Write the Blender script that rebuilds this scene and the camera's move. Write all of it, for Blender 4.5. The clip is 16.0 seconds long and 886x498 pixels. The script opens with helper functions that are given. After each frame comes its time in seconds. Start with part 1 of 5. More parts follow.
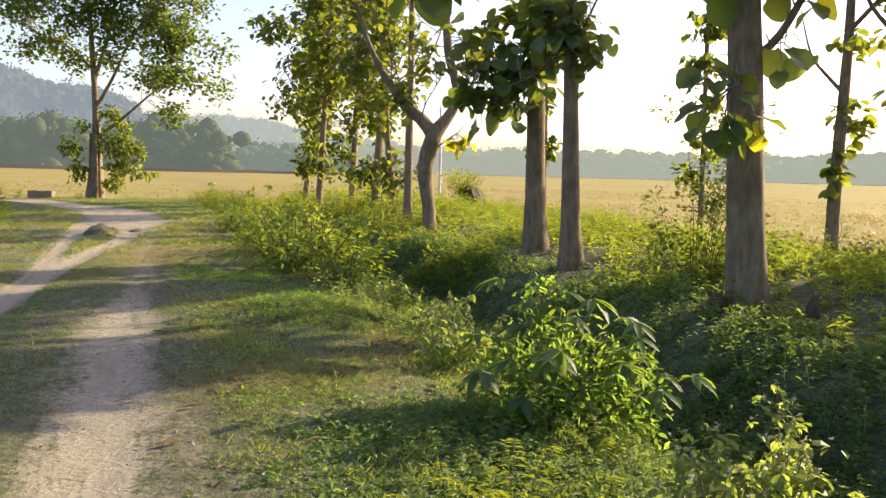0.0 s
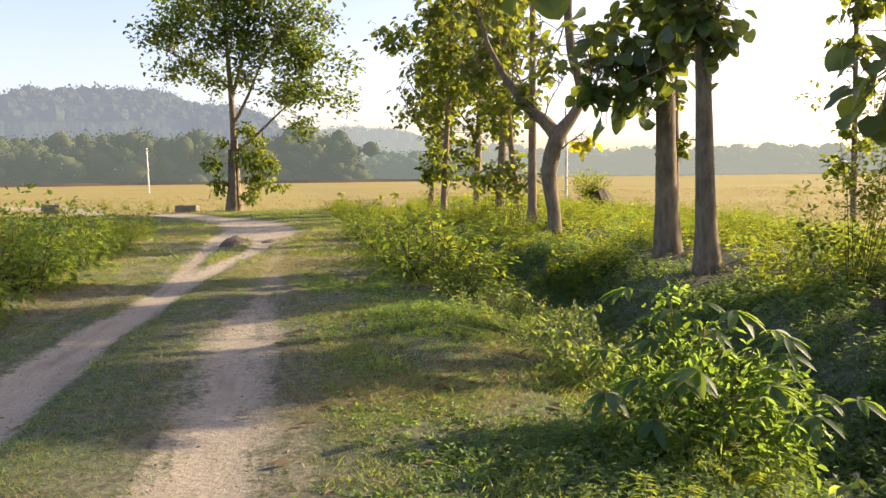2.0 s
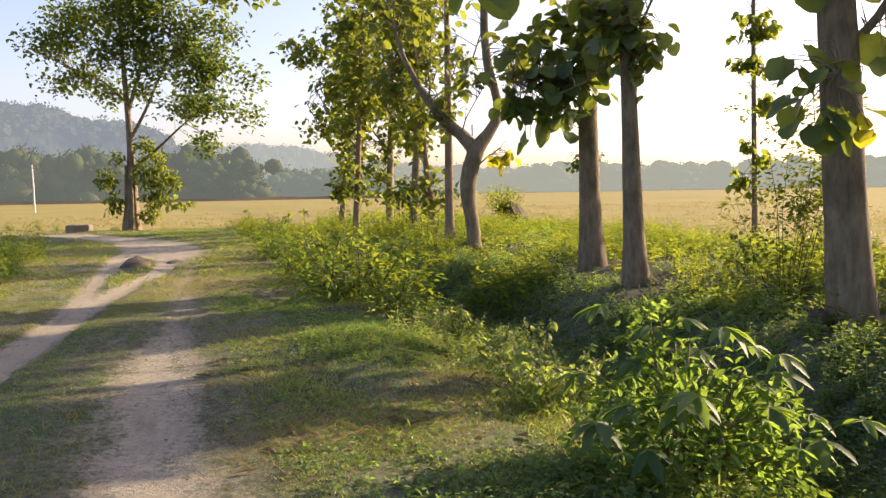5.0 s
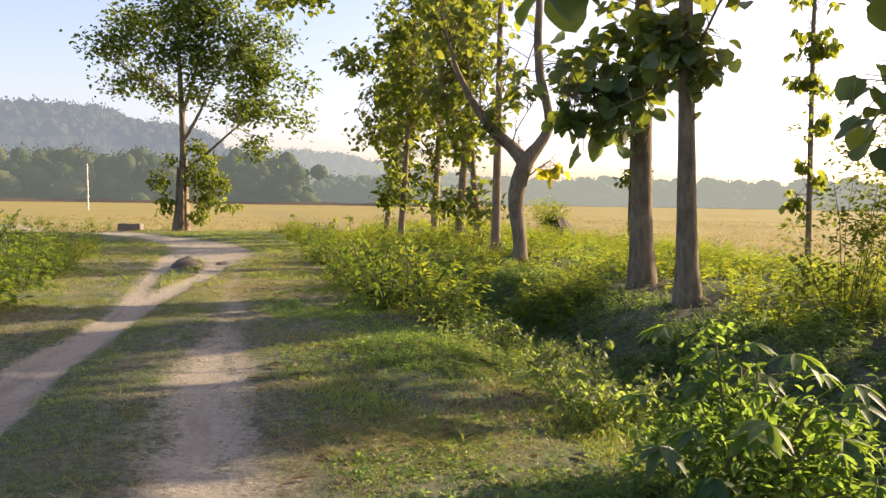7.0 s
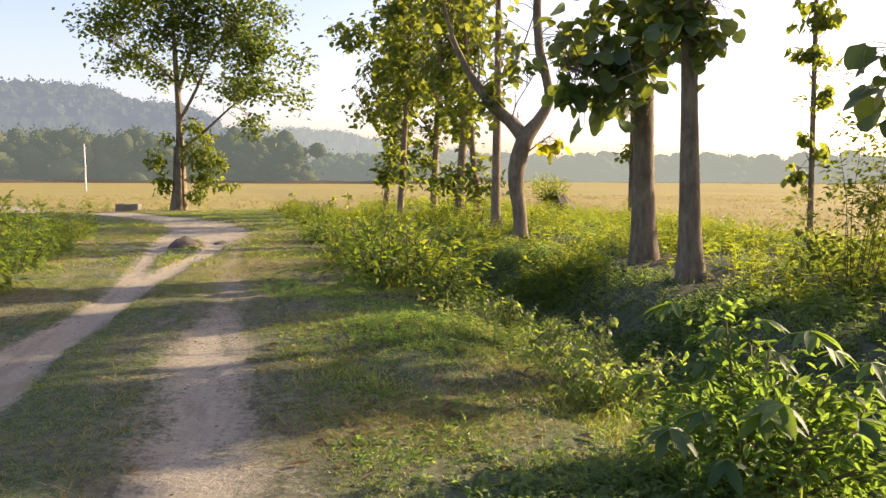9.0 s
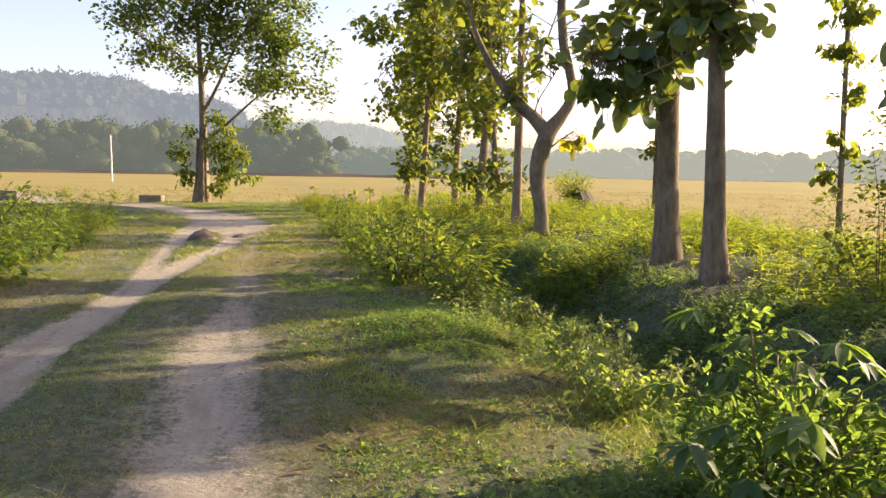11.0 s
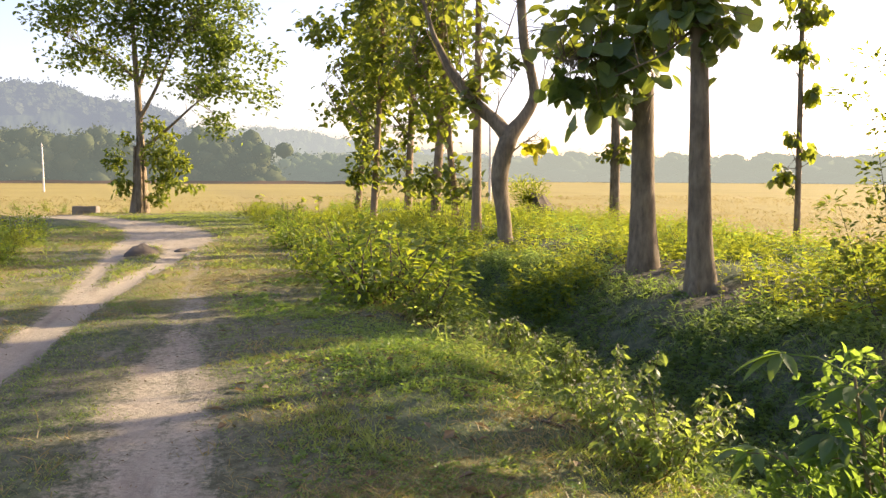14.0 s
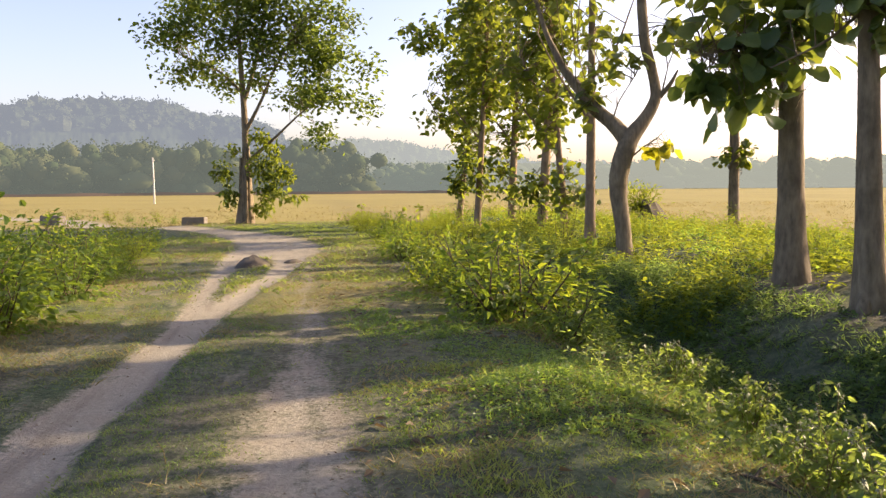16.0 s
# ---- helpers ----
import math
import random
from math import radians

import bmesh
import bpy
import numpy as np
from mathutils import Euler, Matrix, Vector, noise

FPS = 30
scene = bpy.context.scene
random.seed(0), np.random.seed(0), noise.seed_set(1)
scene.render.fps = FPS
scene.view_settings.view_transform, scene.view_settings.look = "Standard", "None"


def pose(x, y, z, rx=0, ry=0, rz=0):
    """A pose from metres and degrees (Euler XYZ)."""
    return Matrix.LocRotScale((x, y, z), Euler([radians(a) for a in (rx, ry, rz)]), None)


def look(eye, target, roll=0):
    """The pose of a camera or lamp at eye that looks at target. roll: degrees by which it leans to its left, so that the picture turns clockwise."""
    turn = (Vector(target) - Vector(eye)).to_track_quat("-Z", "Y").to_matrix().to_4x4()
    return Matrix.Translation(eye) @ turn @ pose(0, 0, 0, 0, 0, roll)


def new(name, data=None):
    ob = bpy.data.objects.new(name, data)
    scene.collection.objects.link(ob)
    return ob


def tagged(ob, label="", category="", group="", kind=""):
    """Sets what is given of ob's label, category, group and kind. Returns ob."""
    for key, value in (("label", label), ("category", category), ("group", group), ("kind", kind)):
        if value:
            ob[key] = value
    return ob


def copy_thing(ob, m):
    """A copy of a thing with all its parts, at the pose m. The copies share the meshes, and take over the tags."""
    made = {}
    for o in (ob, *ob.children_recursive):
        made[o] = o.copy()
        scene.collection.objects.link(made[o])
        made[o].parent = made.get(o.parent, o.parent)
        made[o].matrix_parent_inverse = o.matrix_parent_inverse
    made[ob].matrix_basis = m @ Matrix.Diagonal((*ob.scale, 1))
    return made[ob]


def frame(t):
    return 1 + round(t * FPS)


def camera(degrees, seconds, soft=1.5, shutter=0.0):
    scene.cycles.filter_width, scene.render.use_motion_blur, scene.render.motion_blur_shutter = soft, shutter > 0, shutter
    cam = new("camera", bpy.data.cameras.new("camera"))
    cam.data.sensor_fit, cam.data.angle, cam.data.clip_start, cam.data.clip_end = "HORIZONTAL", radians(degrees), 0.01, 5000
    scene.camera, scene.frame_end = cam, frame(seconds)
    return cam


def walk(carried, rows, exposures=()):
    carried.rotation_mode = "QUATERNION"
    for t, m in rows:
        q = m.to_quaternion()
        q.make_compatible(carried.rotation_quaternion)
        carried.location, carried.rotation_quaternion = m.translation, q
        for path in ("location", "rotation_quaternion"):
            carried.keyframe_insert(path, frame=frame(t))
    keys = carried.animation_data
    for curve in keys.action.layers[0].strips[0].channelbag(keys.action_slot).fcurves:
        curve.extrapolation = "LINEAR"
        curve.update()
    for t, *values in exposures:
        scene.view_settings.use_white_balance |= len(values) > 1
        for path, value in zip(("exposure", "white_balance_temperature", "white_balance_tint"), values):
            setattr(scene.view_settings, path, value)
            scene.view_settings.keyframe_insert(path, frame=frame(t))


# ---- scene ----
cam = camera(59.7, 16.0, soft=1.4)
PATH = [
    (0, (0.446, 0.256, 1.528), (0.348, 2.243, 1.327), 1.4),
    (0.5, (0.443, 0.322, 1.53), (0.21, 2.301, 1.357), 0.3),
    (1, (0.462, 0.507, 1.543), (0.048, 2.459, 1.402), -0.3),
    (1.5, (0.488, 0.551, 1.533), (0.009, 2.486, 1.369), -0.4),
    (2, (0.481, 0.593, 1.527), (0.056, 2.537, 1.335), -0.7),
    (2.5, (0.414, 0.641, 1.522), (0.194, 2.625, 1.397), -0.9),
    (3, (0.305, 0.703, 1.512), (0.249, 2.7, 1.412), -0.7),
    (3.5, (0.244, 0.766, 1.51), (0.095, 2.753, 1.344), 0.2),
    (3.7, (0.244, 0.809, 1.504), (0.025, 2.789, 1.324), 0.0),
    (5.8, (-0.063, 1.089, 1.477), (-0.224, 3.08, 1.371), -1.3),
    (6, (-0.078, 1.032, 1.49), (-0.252, 3.022, 1.392), -0.2),
    (6.5, (-0.077, 1.08, 1.489), (-0.306, 3.064, 1.379), 0.9),
    (7, (-0.052, 1.075, 1.486), (-0.339, 3.05, 1.361), 0.9),
    (7.5, (-0.059, 1.121, 1.473), (-0.37, 3.092, 1.336), 0.6),
    (8, (-0.046, 1.086, 1.476), (-0.358, 3.056, 1.322), 0.4),
    (8.2, (-0.054, 1.119, 1.475), (-0.351, 3.089, 1.303), 0.0),
    (10.3, (-0.081, 1.328, 1.475), (-0.354, 3.3, 1.287), 0.9),
    (10.5, (-0.059, 1.367, 1.483), (-0.359, 3.335, 1.3), 0.9),
    (11, (-0.043, 1.406, 1.49), (-0.384, 3.367, 1.292), 1.0),
    (11.5, (-0.145, 1.538, 1.48), (-0.363, 3.515, 1.271), 1.0),
    (12, (-0.264, 1.694, 1.513), (-0.36, 3.681, 1.305), 0.9),
    (12.5, (-0.279, 1.86, 1.496), (-0.422, 3.844, 1.293), 0.5),
    (13, (-0.282, 2.07, 1.519), (-0.544, 4.045, 1.337), -0.4),
    (13.5, (-0.334, 2.156, 1.51), (-0.594, 4.13, 1.318), 0.0),
    (14, (-0.487, 2.305, 1.508), (-0.69, 4.286, 1.325), 0.3),
    (14.5, (-0.587, 2.473, 1.507), (-0.855, 4.449, 1.354), 0.1),
    (15, (-0.666, 2.712, 1.485), (-1.09, 4.66, 1.329), -0.0),
    (15.5, (-0.797, 2.845, 1.467), (-1.268, 4.782, 1.304), -0.1),
    (16, (-1.036, 2.973, 1.492), (-1.473, 4.918, 1.331), -0.4),
]
walk(cam, [(t, look(eye, target, roll)) for t, eye, target, roll in PATH], exposures=[(0, 1.22, 6650, 8), (1.3, 1.17, 6680, 9), (2.5, 1.29, 6780, 14), (3.3, 1.13, 6780, 14), (6.5, 1.13, 6780, 14), (8.0, 1.17, 6780, 14), (10.5, 1.23, 6780, 14), (11.7, 1.40, 6850, 14), (12.5, 1.56, 6900, 14), (13.3, 1.45, 6900, 14), (14.3, 1.42, 6850, 14), (15.3, 1.24, 6780, 14), (16, 1.19, 6780, 14)])

# ---- world, sun ----
SUN_AZ, SUN_EL = 57.0, 23.0          # degrees right of +y, above the ground
world = bpy.data.worlds.new("sky")
scene.world = world
world.use_nodes = True
wn = world.node_tree
sky = wn.nodes.new("ShaderNodeTexSky")
sky.sky_type = "NISHITA"
sky.sun_disc = False
sky.sun_elevation = radians(SUN_EL)
sky.sun_rotation = radians(SUN_AZ)
sky.air_density, sky.dust_density, sky.ozone_density = 1.0, 2.4, 1.0
warm = wn.nodes.new("ShaderNodeMix")
warm.data_type, warm.blend_type = "RGBA", "MULTIPLY"
warm.inputs[0].default_value, warm.inputs[7].default_value = 1.0, (1.09, 0.97, 1.07, 1)
wn.links.new(sky.outputs[0], warm.inputs[6])
wn.links.new(warm.outputs[2], wn.nodes["Background"].inputs[0])
wn.nodes["Background"].inputs[1].default_value = 0.135
sun_data = bpy.data.lights.new("sun", "SUN")
sun_data.energy, sun_data.angle, sun_data.color = 5.3, radians(0.6), (1.0, 0.80, 0.54)
sun = new("sun", sun_data)
sun.matrix_world = look((30, 20, 13), (30 - math.sin(radians(SUN_AZ)) * math.cos(radians(SUN_EL)),
                                       20 - math.cos(radians(SUN_AZ)) * math.cos(radians(SUN_EL)), 13 - math.sin(radians(SUN_EL))))

# ---- materials ----
def material(name):
    m = bpy.data.materials.new(name)
    m.use_nodes = True
    t = m.node_tree
    t.nodes.clear()
    out = t.nodes.new("ShaderNodeOutputMaterial")
    return m, t, out


def node(t, kind, **sets):
    n = t.nodes.new(kind)
    for k, v in sets.items():
        if k in n.inputs:
            n.inputs[k].default_value = v
    return n


def ramp(t, fac, stops):
    r = t.nodes.new("ShaderNodeValToRGB")
    el = r.color_ramp.elements
    while len(el) < len(stops):
        el.new(0.5)
    for e, (p, c) in zip(el, stops):
        e.position, e.color = p, (*c, 1)
    t.links.new(fac, r.inputs[0])
    return r.outputs[0]


def mix(t, fac, a, b, mode="MIX"):
    n = t.nodes.new("ShaderNodeMix")
    n.data_type, n.blend_type = "RGBA", mode
    for s, v in ((n.inputs[0], fac), (n.inputs[6], a), (n.inputs[7], b)):
        if isinstance(v, (int, float)):
            s.default_value = v
        elif isinstance(v, tuple):
            s.default_value = (*v, 1)
        else:
            t.links.new(v, s)
    return n.outputs[2]


def noise_tex(t, scale, detail=4.0, rough=0.6, coords=None):
    n = node(t, "ShaderNodeTexNoise", Scale=scale, Detail=detail, Roughness=rough)
    if coords is not None:
        t.links.new(coords, n.inputs["Vector"])
    return n.outputs[0]


def leaf_material(name, dark, light, trans, amount=0.45, rough=0.45, single=False, vein=0.0):
    m, t, out = material(name)
    if single:
        rnd = t.nodes.new("ShaderNodeObjectInfo").outputs["Random"]
    else:
        rnd = t.nodes.new("ShaderNodeNewGeometry").outputs["Random Per Island"]
    tc = t.nodes.new("ShaderNodeTexCoord").outputs["Object"]
    n1 = noise_tex(t, 9.0, 3.0, 0.6, tc)
    base = ramp(t, rnd, [(0.0, dark), (0.6, tuple((a + b) / 2 for a, b in zip(dark, light))), (1.0, light)])
    base = mix(t, n1, base, tuple(c * 0.75 for c in dark))
    tr = mix(t, rnd, tuple(c * 0.7 for c in trans), trans)
    tr = mix(t, n1, tr, tuple(c * 0.7 for c in trans))
    p = node(t, "ShaderNodeBsdfPrincipled", Roughness=rough)
    p.inputs["Specular IOR Level"].default_value = 0.35
    t.links.new(base, p.inputs["Base Color"])
    tl = t.nodes.new("ShaderNodeBsdfTranslucent")
    t.links.new(tr, tl.inputs[0])
    ms = t.nodes.new("ShaderNodeMixShader")
    ms.inputs[0].default_value = amount
    t.links.new(p.outputs[0], ms.inputs[1])
    t.links.new(tl.outputs[0], ms.inputs[2])
    t.links.new(ms.outputs[0], out.inputs[0])
    return m


def bark_material(name, a, b, c, scale=1.0):
    m, t, out = material(name)
    tc = t.nodes.new("ShaderNodeTexCoord").outputs["Object"]
    mp = t.nodes.new("ShaderNodeMapping")
    mp.inputs["Scale"].default_value = (7 * scale, 7 * scale, 1.8 * scale)
    t.links.new(tc, mp.inputs[0])
    streak = noise_tex(t, 2.0, 6.0, 0.65, mp.outputs[0])
    blot = noise_tex(t, 1.6, 4.0, 0.6, tc)
    col = ramp(t, streak, [(0.3, a), (0.5, b), (0.72, c)])
    col = mix(t, ramp(t, blot, [(0.5, (0, 0, 0)), (0.68, (0.6, 0.6, 0.6))]), col, tuple(0.55 * x for x in a))
    p = node(t, "ShaderNodeBsdfPrincipled", Roughness=0.9)
    p.inputs["Specular IOR Level"].default_value = 0.2
    t.links.new(col, p.inputs["Base Color"])
    bp = node(t, "ShaderNodeBump", Strength=0.6, Distance=0.02)
    t.links.new(streak, bp.inputs["Height"])
    t.links.new(bp.outputs[0], p.inputs["Normal"])
    t.links.new(p.outputs[0], out.inputs[0])
    return m


def ground_material():
    m, t, out = material("ground_soil_and_grass")
    tc = t.nodes.new("ShaderNodeTexCoord").outputs["Object"]

    def att(name):
        a = t.nodes.new("ShaderNodeAttribute")
        a.attribute_name = name
        return a.outputs["Fac"]
    fine = noise_tex(t, 26.0, 6.0, 0.7, tc)
    mid = noise_tex(t, 3.2, 5.0, 0.65, tc)
    big = noise_tex(t, 0.35, 4.0, 0.6, tc)
    far = noise_tex(t, 0.05, 5.0, 0.6, tc)
    soil = ramp(t, fine, [(0.3, (0.115, 0.098, 0.072)), (0.7, (0.20, 0.17, 0.128))])
    turf = ramp(t, mid, [(0.3, (0.068, 0.10, 0.05)), (0.55, (0.10, 0.136, 0.068)), (0.75, (0.145, 0.165, 0.088))])
    turf = mix(t, ramp(t, big, [(0.45, (0, 0, 0)), (0.65, (0.7, 0.7, 0.7))]), turf, soil)
    clump = noise_tex(t, 11.0, 5.0, 0.7, tc)
    turf = mix(t, ramp(t, clump, [(0.42, (0, 0, 0)), (0.56, (0.85, 0.85, 0.85))]), turf, (0.046, 0.066, 0.034))
    turf = mix(t, ramp(t, fine, [(0.5, (0, 0, 0)), (0.7, (0.45, 0.45, 0.45))]), turf, (0.20, 0.205, 0.105))
    soil = mix(t, ramp(t, clump, [(0.45, (0, 0, 0)), (0.60, (0.7, 0.7, 0.7))]), soil, (0.065, 0.062, 0.042))
    sand = ramp(t, fine, [(0.25, (0.262, 0.234, 0.178)), (0.5, (0.318, 0.286, 0.22)), (0.8, (0.37, 0.334, 0.26))])
    sand = mix(t, ramp(t, mid, [(0.45, (0, 0, 0)), (0.75, (0.5, 0.5, 0.5))]), sand, (0.25, 0.213, 0.165))
    litter = noise_tex(t, 60.0, 3.0, 0.7, tc)
    sand = mix(t, ramp(t, litter, [(0.62, (0, 0, 0)), (0.72, (0.3, 0.3, 0.3))]), sand, (0.15, 0.12, 0.08))
    turf = mix(t, ramp(t, litter, [(0.58, (0, 0, 0)), (0.70, (0.5, 0.5, 0.5))]), turf, (0.27, 0.225, 0.13))
    straw = ramp(t, far, [(0.3, (0.225, 0.195, 0.068)), (0.6, (0.275, 0.236, 0.083)), (0.8, (0.195, 0.19, 0.06))])
    straw = mix(t, ramp(t, mid, [(0.4, (0, 0, 0)), (0.8, (0.7, 0.7, 0.7))]), straw, (0.18, 0.155, 0.065))
    pos = t.nodes.new("ShaderNodeCombineXYZ")
    for k, (axis, stretch) in enumerate((((0.917, 0.4, 0.0), 5.0), ((-0.4, 0.917, 0.0), 0.9))):
        dot = t.nodes.new("ShaderNodeVectorMath")
        dot.operation = "DOT_PRODUCT"
        dot.inputs[1].default_value = tuple(c * stretch for c in axis)
        t.links.new(tc, dot.inputs[0])
        t.links.new(dot.outputs["Value"], pos.inputs[k])
    streak = noise_tex(t, 1.0, 5.0, 0.62, pos.outputs[0])
    sand = mix(t, ramp(t, streak, [(0.48, (0, 0, 0)), (0.66, (0.6, 0.6, 0.6))]), sand, (0.185, 0.16, 0.122))
    turf = mix(t, ramp(t, streak, [(0.50, (0, 0, 0)), (0.70, (0.4, 0.4, 0.4))]), turf, (0.19, 0.178, 0.11))
    # ragged edge between the wheel tracks and the grass
    add = t.nodes.new("ShaderNodeMath")
    add.operation = "ADD"
    t.links.new(att("dirt"), add.inputs[0])
    sub = t.nodes.new("ShaderNodeMath")
    sub.operation = "MULTIPLY_ADD"
    ragged = mix(t, 0.35, mix(t, 0.6, mid, streak), fine)
    t.links.new(ragged, sub.inputs[0])
    sub.inputs[1].default_value, sub.inputs[2].default_value = 3.3, -1.65
    t.links.new(sub.outputs[0], add.inputs[1])
    edge = ramp(t, add.outputs[0], [(0.28, (0, 0, 0)), (0.72, (1, 1, 1))])
    col = mix(t, att("dry"), turf, straw)
    col = mix(t, att("bare"), col, soil)
    col = mix(t, edge, col, sand)
    p = node(t, "ShaderNodeBsdfPrincipled", Roughness=0.95)
    p.inputs["Specular IOR Level"].default_value = 0.1
    t.links.new(col, p.inputs["Base Color"])
    bp = node(t, "ShaderNodeBump", Strength=0.7, Distance=0.045)
    hm = mix(t, 0.5, fine, clump)
    t.links.new(hm, bp.inputs["Height"])
    t.links.new(bp.outputs[0], p.inputs["Normal"])
    t.links.new(p.outputs[0], out.inputs[0])
    return m


def plain_material(name, a, b, scale, rough=0.85, bump=0.3):
    m, t, out = material(name)
    tc = t.nodes.new("ShaderNodeTexCoord").outputs["Object"]
    n1, n2 = noise_tex(t, scale, 6.0, 0.7, tc), noise_tex(t, scale * 0.15, 3.0, 0.6, tc)
    col = mix(t, n1, a, b)
    col = mix(t, ramp(t, n2, [(0.45, (0, 0, 0)), (0.7, (0.6, 0.6, 0.6))]), col, tuple(0.6 * x for x in a))
    p = node(t, "ShaderNodeBsdfPrincipled", Roughness=rough)
    t.links.new(col, p.inputs["Base Color"])
    bp = node(t, "ShaderNodeBump", Strength=bump, Distance=0.01)
    t.links.new(n1, bp.inputs["Height"])
    t.links.new(bp.outputs[0], p.inputs["Normal"])
    t.links.new(p.outputs[0], out.inputs[0])
    return m


def distant_material(name, a, b, haze_glow):
    """Far woods, hills, bank: dark colour, with haze put in as even glow."""
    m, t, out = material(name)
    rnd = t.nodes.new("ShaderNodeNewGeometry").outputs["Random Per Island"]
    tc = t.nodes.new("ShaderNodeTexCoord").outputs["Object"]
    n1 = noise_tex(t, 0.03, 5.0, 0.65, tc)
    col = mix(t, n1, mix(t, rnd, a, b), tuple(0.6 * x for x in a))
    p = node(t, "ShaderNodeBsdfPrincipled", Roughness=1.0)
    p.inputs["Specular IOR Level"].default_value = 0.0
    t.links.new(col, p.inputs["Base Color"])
    # emission imitates the haze in front of far things
    p.inputs["Emission Color"].default_value = (*haze_glow, 1)
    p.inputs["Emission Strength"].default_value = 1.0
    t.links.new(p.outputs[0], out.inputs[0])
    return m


M_GROUND = ground_material()
M_BIG = leaf_material("broad_leaf", (0.075, 0.115, 0.05), (0.135, 0.175, 0.065), (0.44, 0.50, 0.055), 0.40, 0.38)
M_BIGONE = leaf_material("broad_single_leaf", (0.06, 0.11, 0.05), (0.115, 0.17, 0.07), (0.42, 0.52, 0.06), 0.36, 0.36, single=True)
M_YELLOW = leaf_material("yellowing_leaf", (0.20, 0.19, 0.02), (0.30, 0.28, 0.03), (0.68, 0.66, 0.04), 0.55, 0.45)
M_MID = leaf_material("grove_leaf", (0.04, 0.075, 0.02), (0.10, 0.14, 0.034), (0.47, 0.55, 0.05), 0.42)
M_DARK = leaf_material("dark_thin_leaf", (0.02, 0.035, 0.012), (0.05, 0.07, 0.02), (0.2, 0.24, 0.04), 0.3)
M_SMALL = leaf_material("small_tree_leaf", (0.036, 0.066, 0.018), (0.095, 0.14, 0.032), (0.36, 0.47, 0.06), 0.42)
M_WEED = leaf_material("weed_leaf", (0.035, 0.072, 0.016), (0.125, 0.165, 0.03), (0.62, 0.71, 0.05), 0.42, 0.7)
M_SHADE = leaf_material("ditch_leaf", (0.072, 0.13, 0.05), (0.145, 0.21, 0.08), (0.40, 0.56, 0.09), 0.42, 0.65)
M_GRASS = leaf_material("grass_blade", (0.07, 0.12, 0.05), (0.15, 0.20, 0.08), (0.56, 0.66, 0.09), 0.48)
M_HERB = leaf_material("creeping_herb_leaf", (0.05, 0.11, 0.04), (0.12, 0.20, 0.065), (0.46, 0.66, 0.07), 0.42)
M_DRYGRASS = leaf_material("dry_grass", (0.19, 0.155, 0.06), (0.37, 0.30, 0.125), (0.48, 0.39, 0.11), 0.35)
M_FAN = leaf_material("glossy_fan_leaflet", (0.03, 0.07, 0.032), (0.075, 0.13, 0.055), (0.48, 0.70, 0.07), 0.38, 0.55)
M_SHRUB = leaf_material("sapling_leaf", (0.045, 0.10, 0.035), (0.11, 0.185, 0.06), (0.45, 0.66, 0.08), 0.48, 0.62)
M_BUSH = leaf_material("bush_leaf", (0.028, 0.062, 0.015), (0.10, 0.15, 0.03), (0.50, 0.68, 0.05), 0.36, 0.6)
M_PALEWEED = leaf_material("pale_weed_leaf", (0.07, 0.12, 0.045), (0.15, 0.20, 0.08), (0.54, 0.68, 0.10), 0.5)
M_LITTER = leaf_material("dry_fallen_leaf", (0.10, 0.07, 0.04), (0.32, 0.24, 0.14), (0.3, 0.2, 0.08), 0.2, 0.7)
M_FLOWER = leaf_material("pale_flower_head", (0.30, 0.32, 0.22), (0.5, 0.5, 0.4), (0.5, 0.5, 0.3), 0.4)
M_BARK = bark_material("grey_brown_bark", (0.11, 0.088, 0.06), (0.18, 0.145, 0.098), (0.26, 0.21, 0.14))
M_BARK2 = bark_material("pale_bark", (0.15, 0.11, 0.075), (0.22, 0.165, 0.11), (0.31, 0.235, 0.155))
M_STEM = bark_material("green_brown_stem", (0.09, 0.08, 0.035), (0.16, 0.13, 0.06), (0.22, 0.19, 0.09), 3.0)
M_DARKSTEM = bark_material("dark_twig", (0.05, 0.04, 0.025), (0.09, 0.07, 0.045), (0.13, 0.1, 0.07), 3.0)
M_CONCRETE = plain_material("weathered_concrete", (0.13, 0.115, 0.095), (0.21, 0.19, 0.155), 8.0)
M_POLE = plain_material("pale_concrete_pole", (0.55, 0.52, 0.46), (0.68, 0.64, 0.57), 5.0)
M_EARTH = plain_material("dark_earth", (0.075, 0.062, 0.046), (0.15, 0.125, 0.09), 9.0, 1.0, 0.8)
# woods: the last triple is painted haze, glowing more with distance
M_WOOD_L = distant_material("woods_across_field_haze_glow", (0.03, 0.045, 0.02), (0.10, 0.10, 0.048), (0.058, 0.066, 0.060))
M_WOOD_M = distant_material("mid_woods_haze_glow", (0.025, 0.04, 0.015), (0.06, 0.07, 0.03), (0.095, 0.108, 0.10))
M_WOOD_R = distant_material("far_woods_haze_glow", (0.02, 0.03, 0.015), (0.05, 0.06, 0.035), (0.18, 0.188, 0.162))
# the hills' blue and pale tones are haze given as emission
M_HILL = distant_material("wooded_hill_haze_glow", (0.02, 0.03, 0.015), (0.045, 0.052, 0.028), (0.122, 0.135, 0.16))
M_HILL2 = distant_material("far_hill_haze_glow", (0.02, 0.03, 0.015), (0.03, 0.04, 0.02), (0.20, 0.212, 0.21))
# earth bank, its grey haze a faint glow put into the material
M_BANK = distant_material("field_bank_haze_glow", (0.05, 0.03, 0.02), (0.06, 0.04, 0.03), (0.05, 0.046, 0.04))

# ---- mesh building ----
RNG = np.random.default_rng(7)


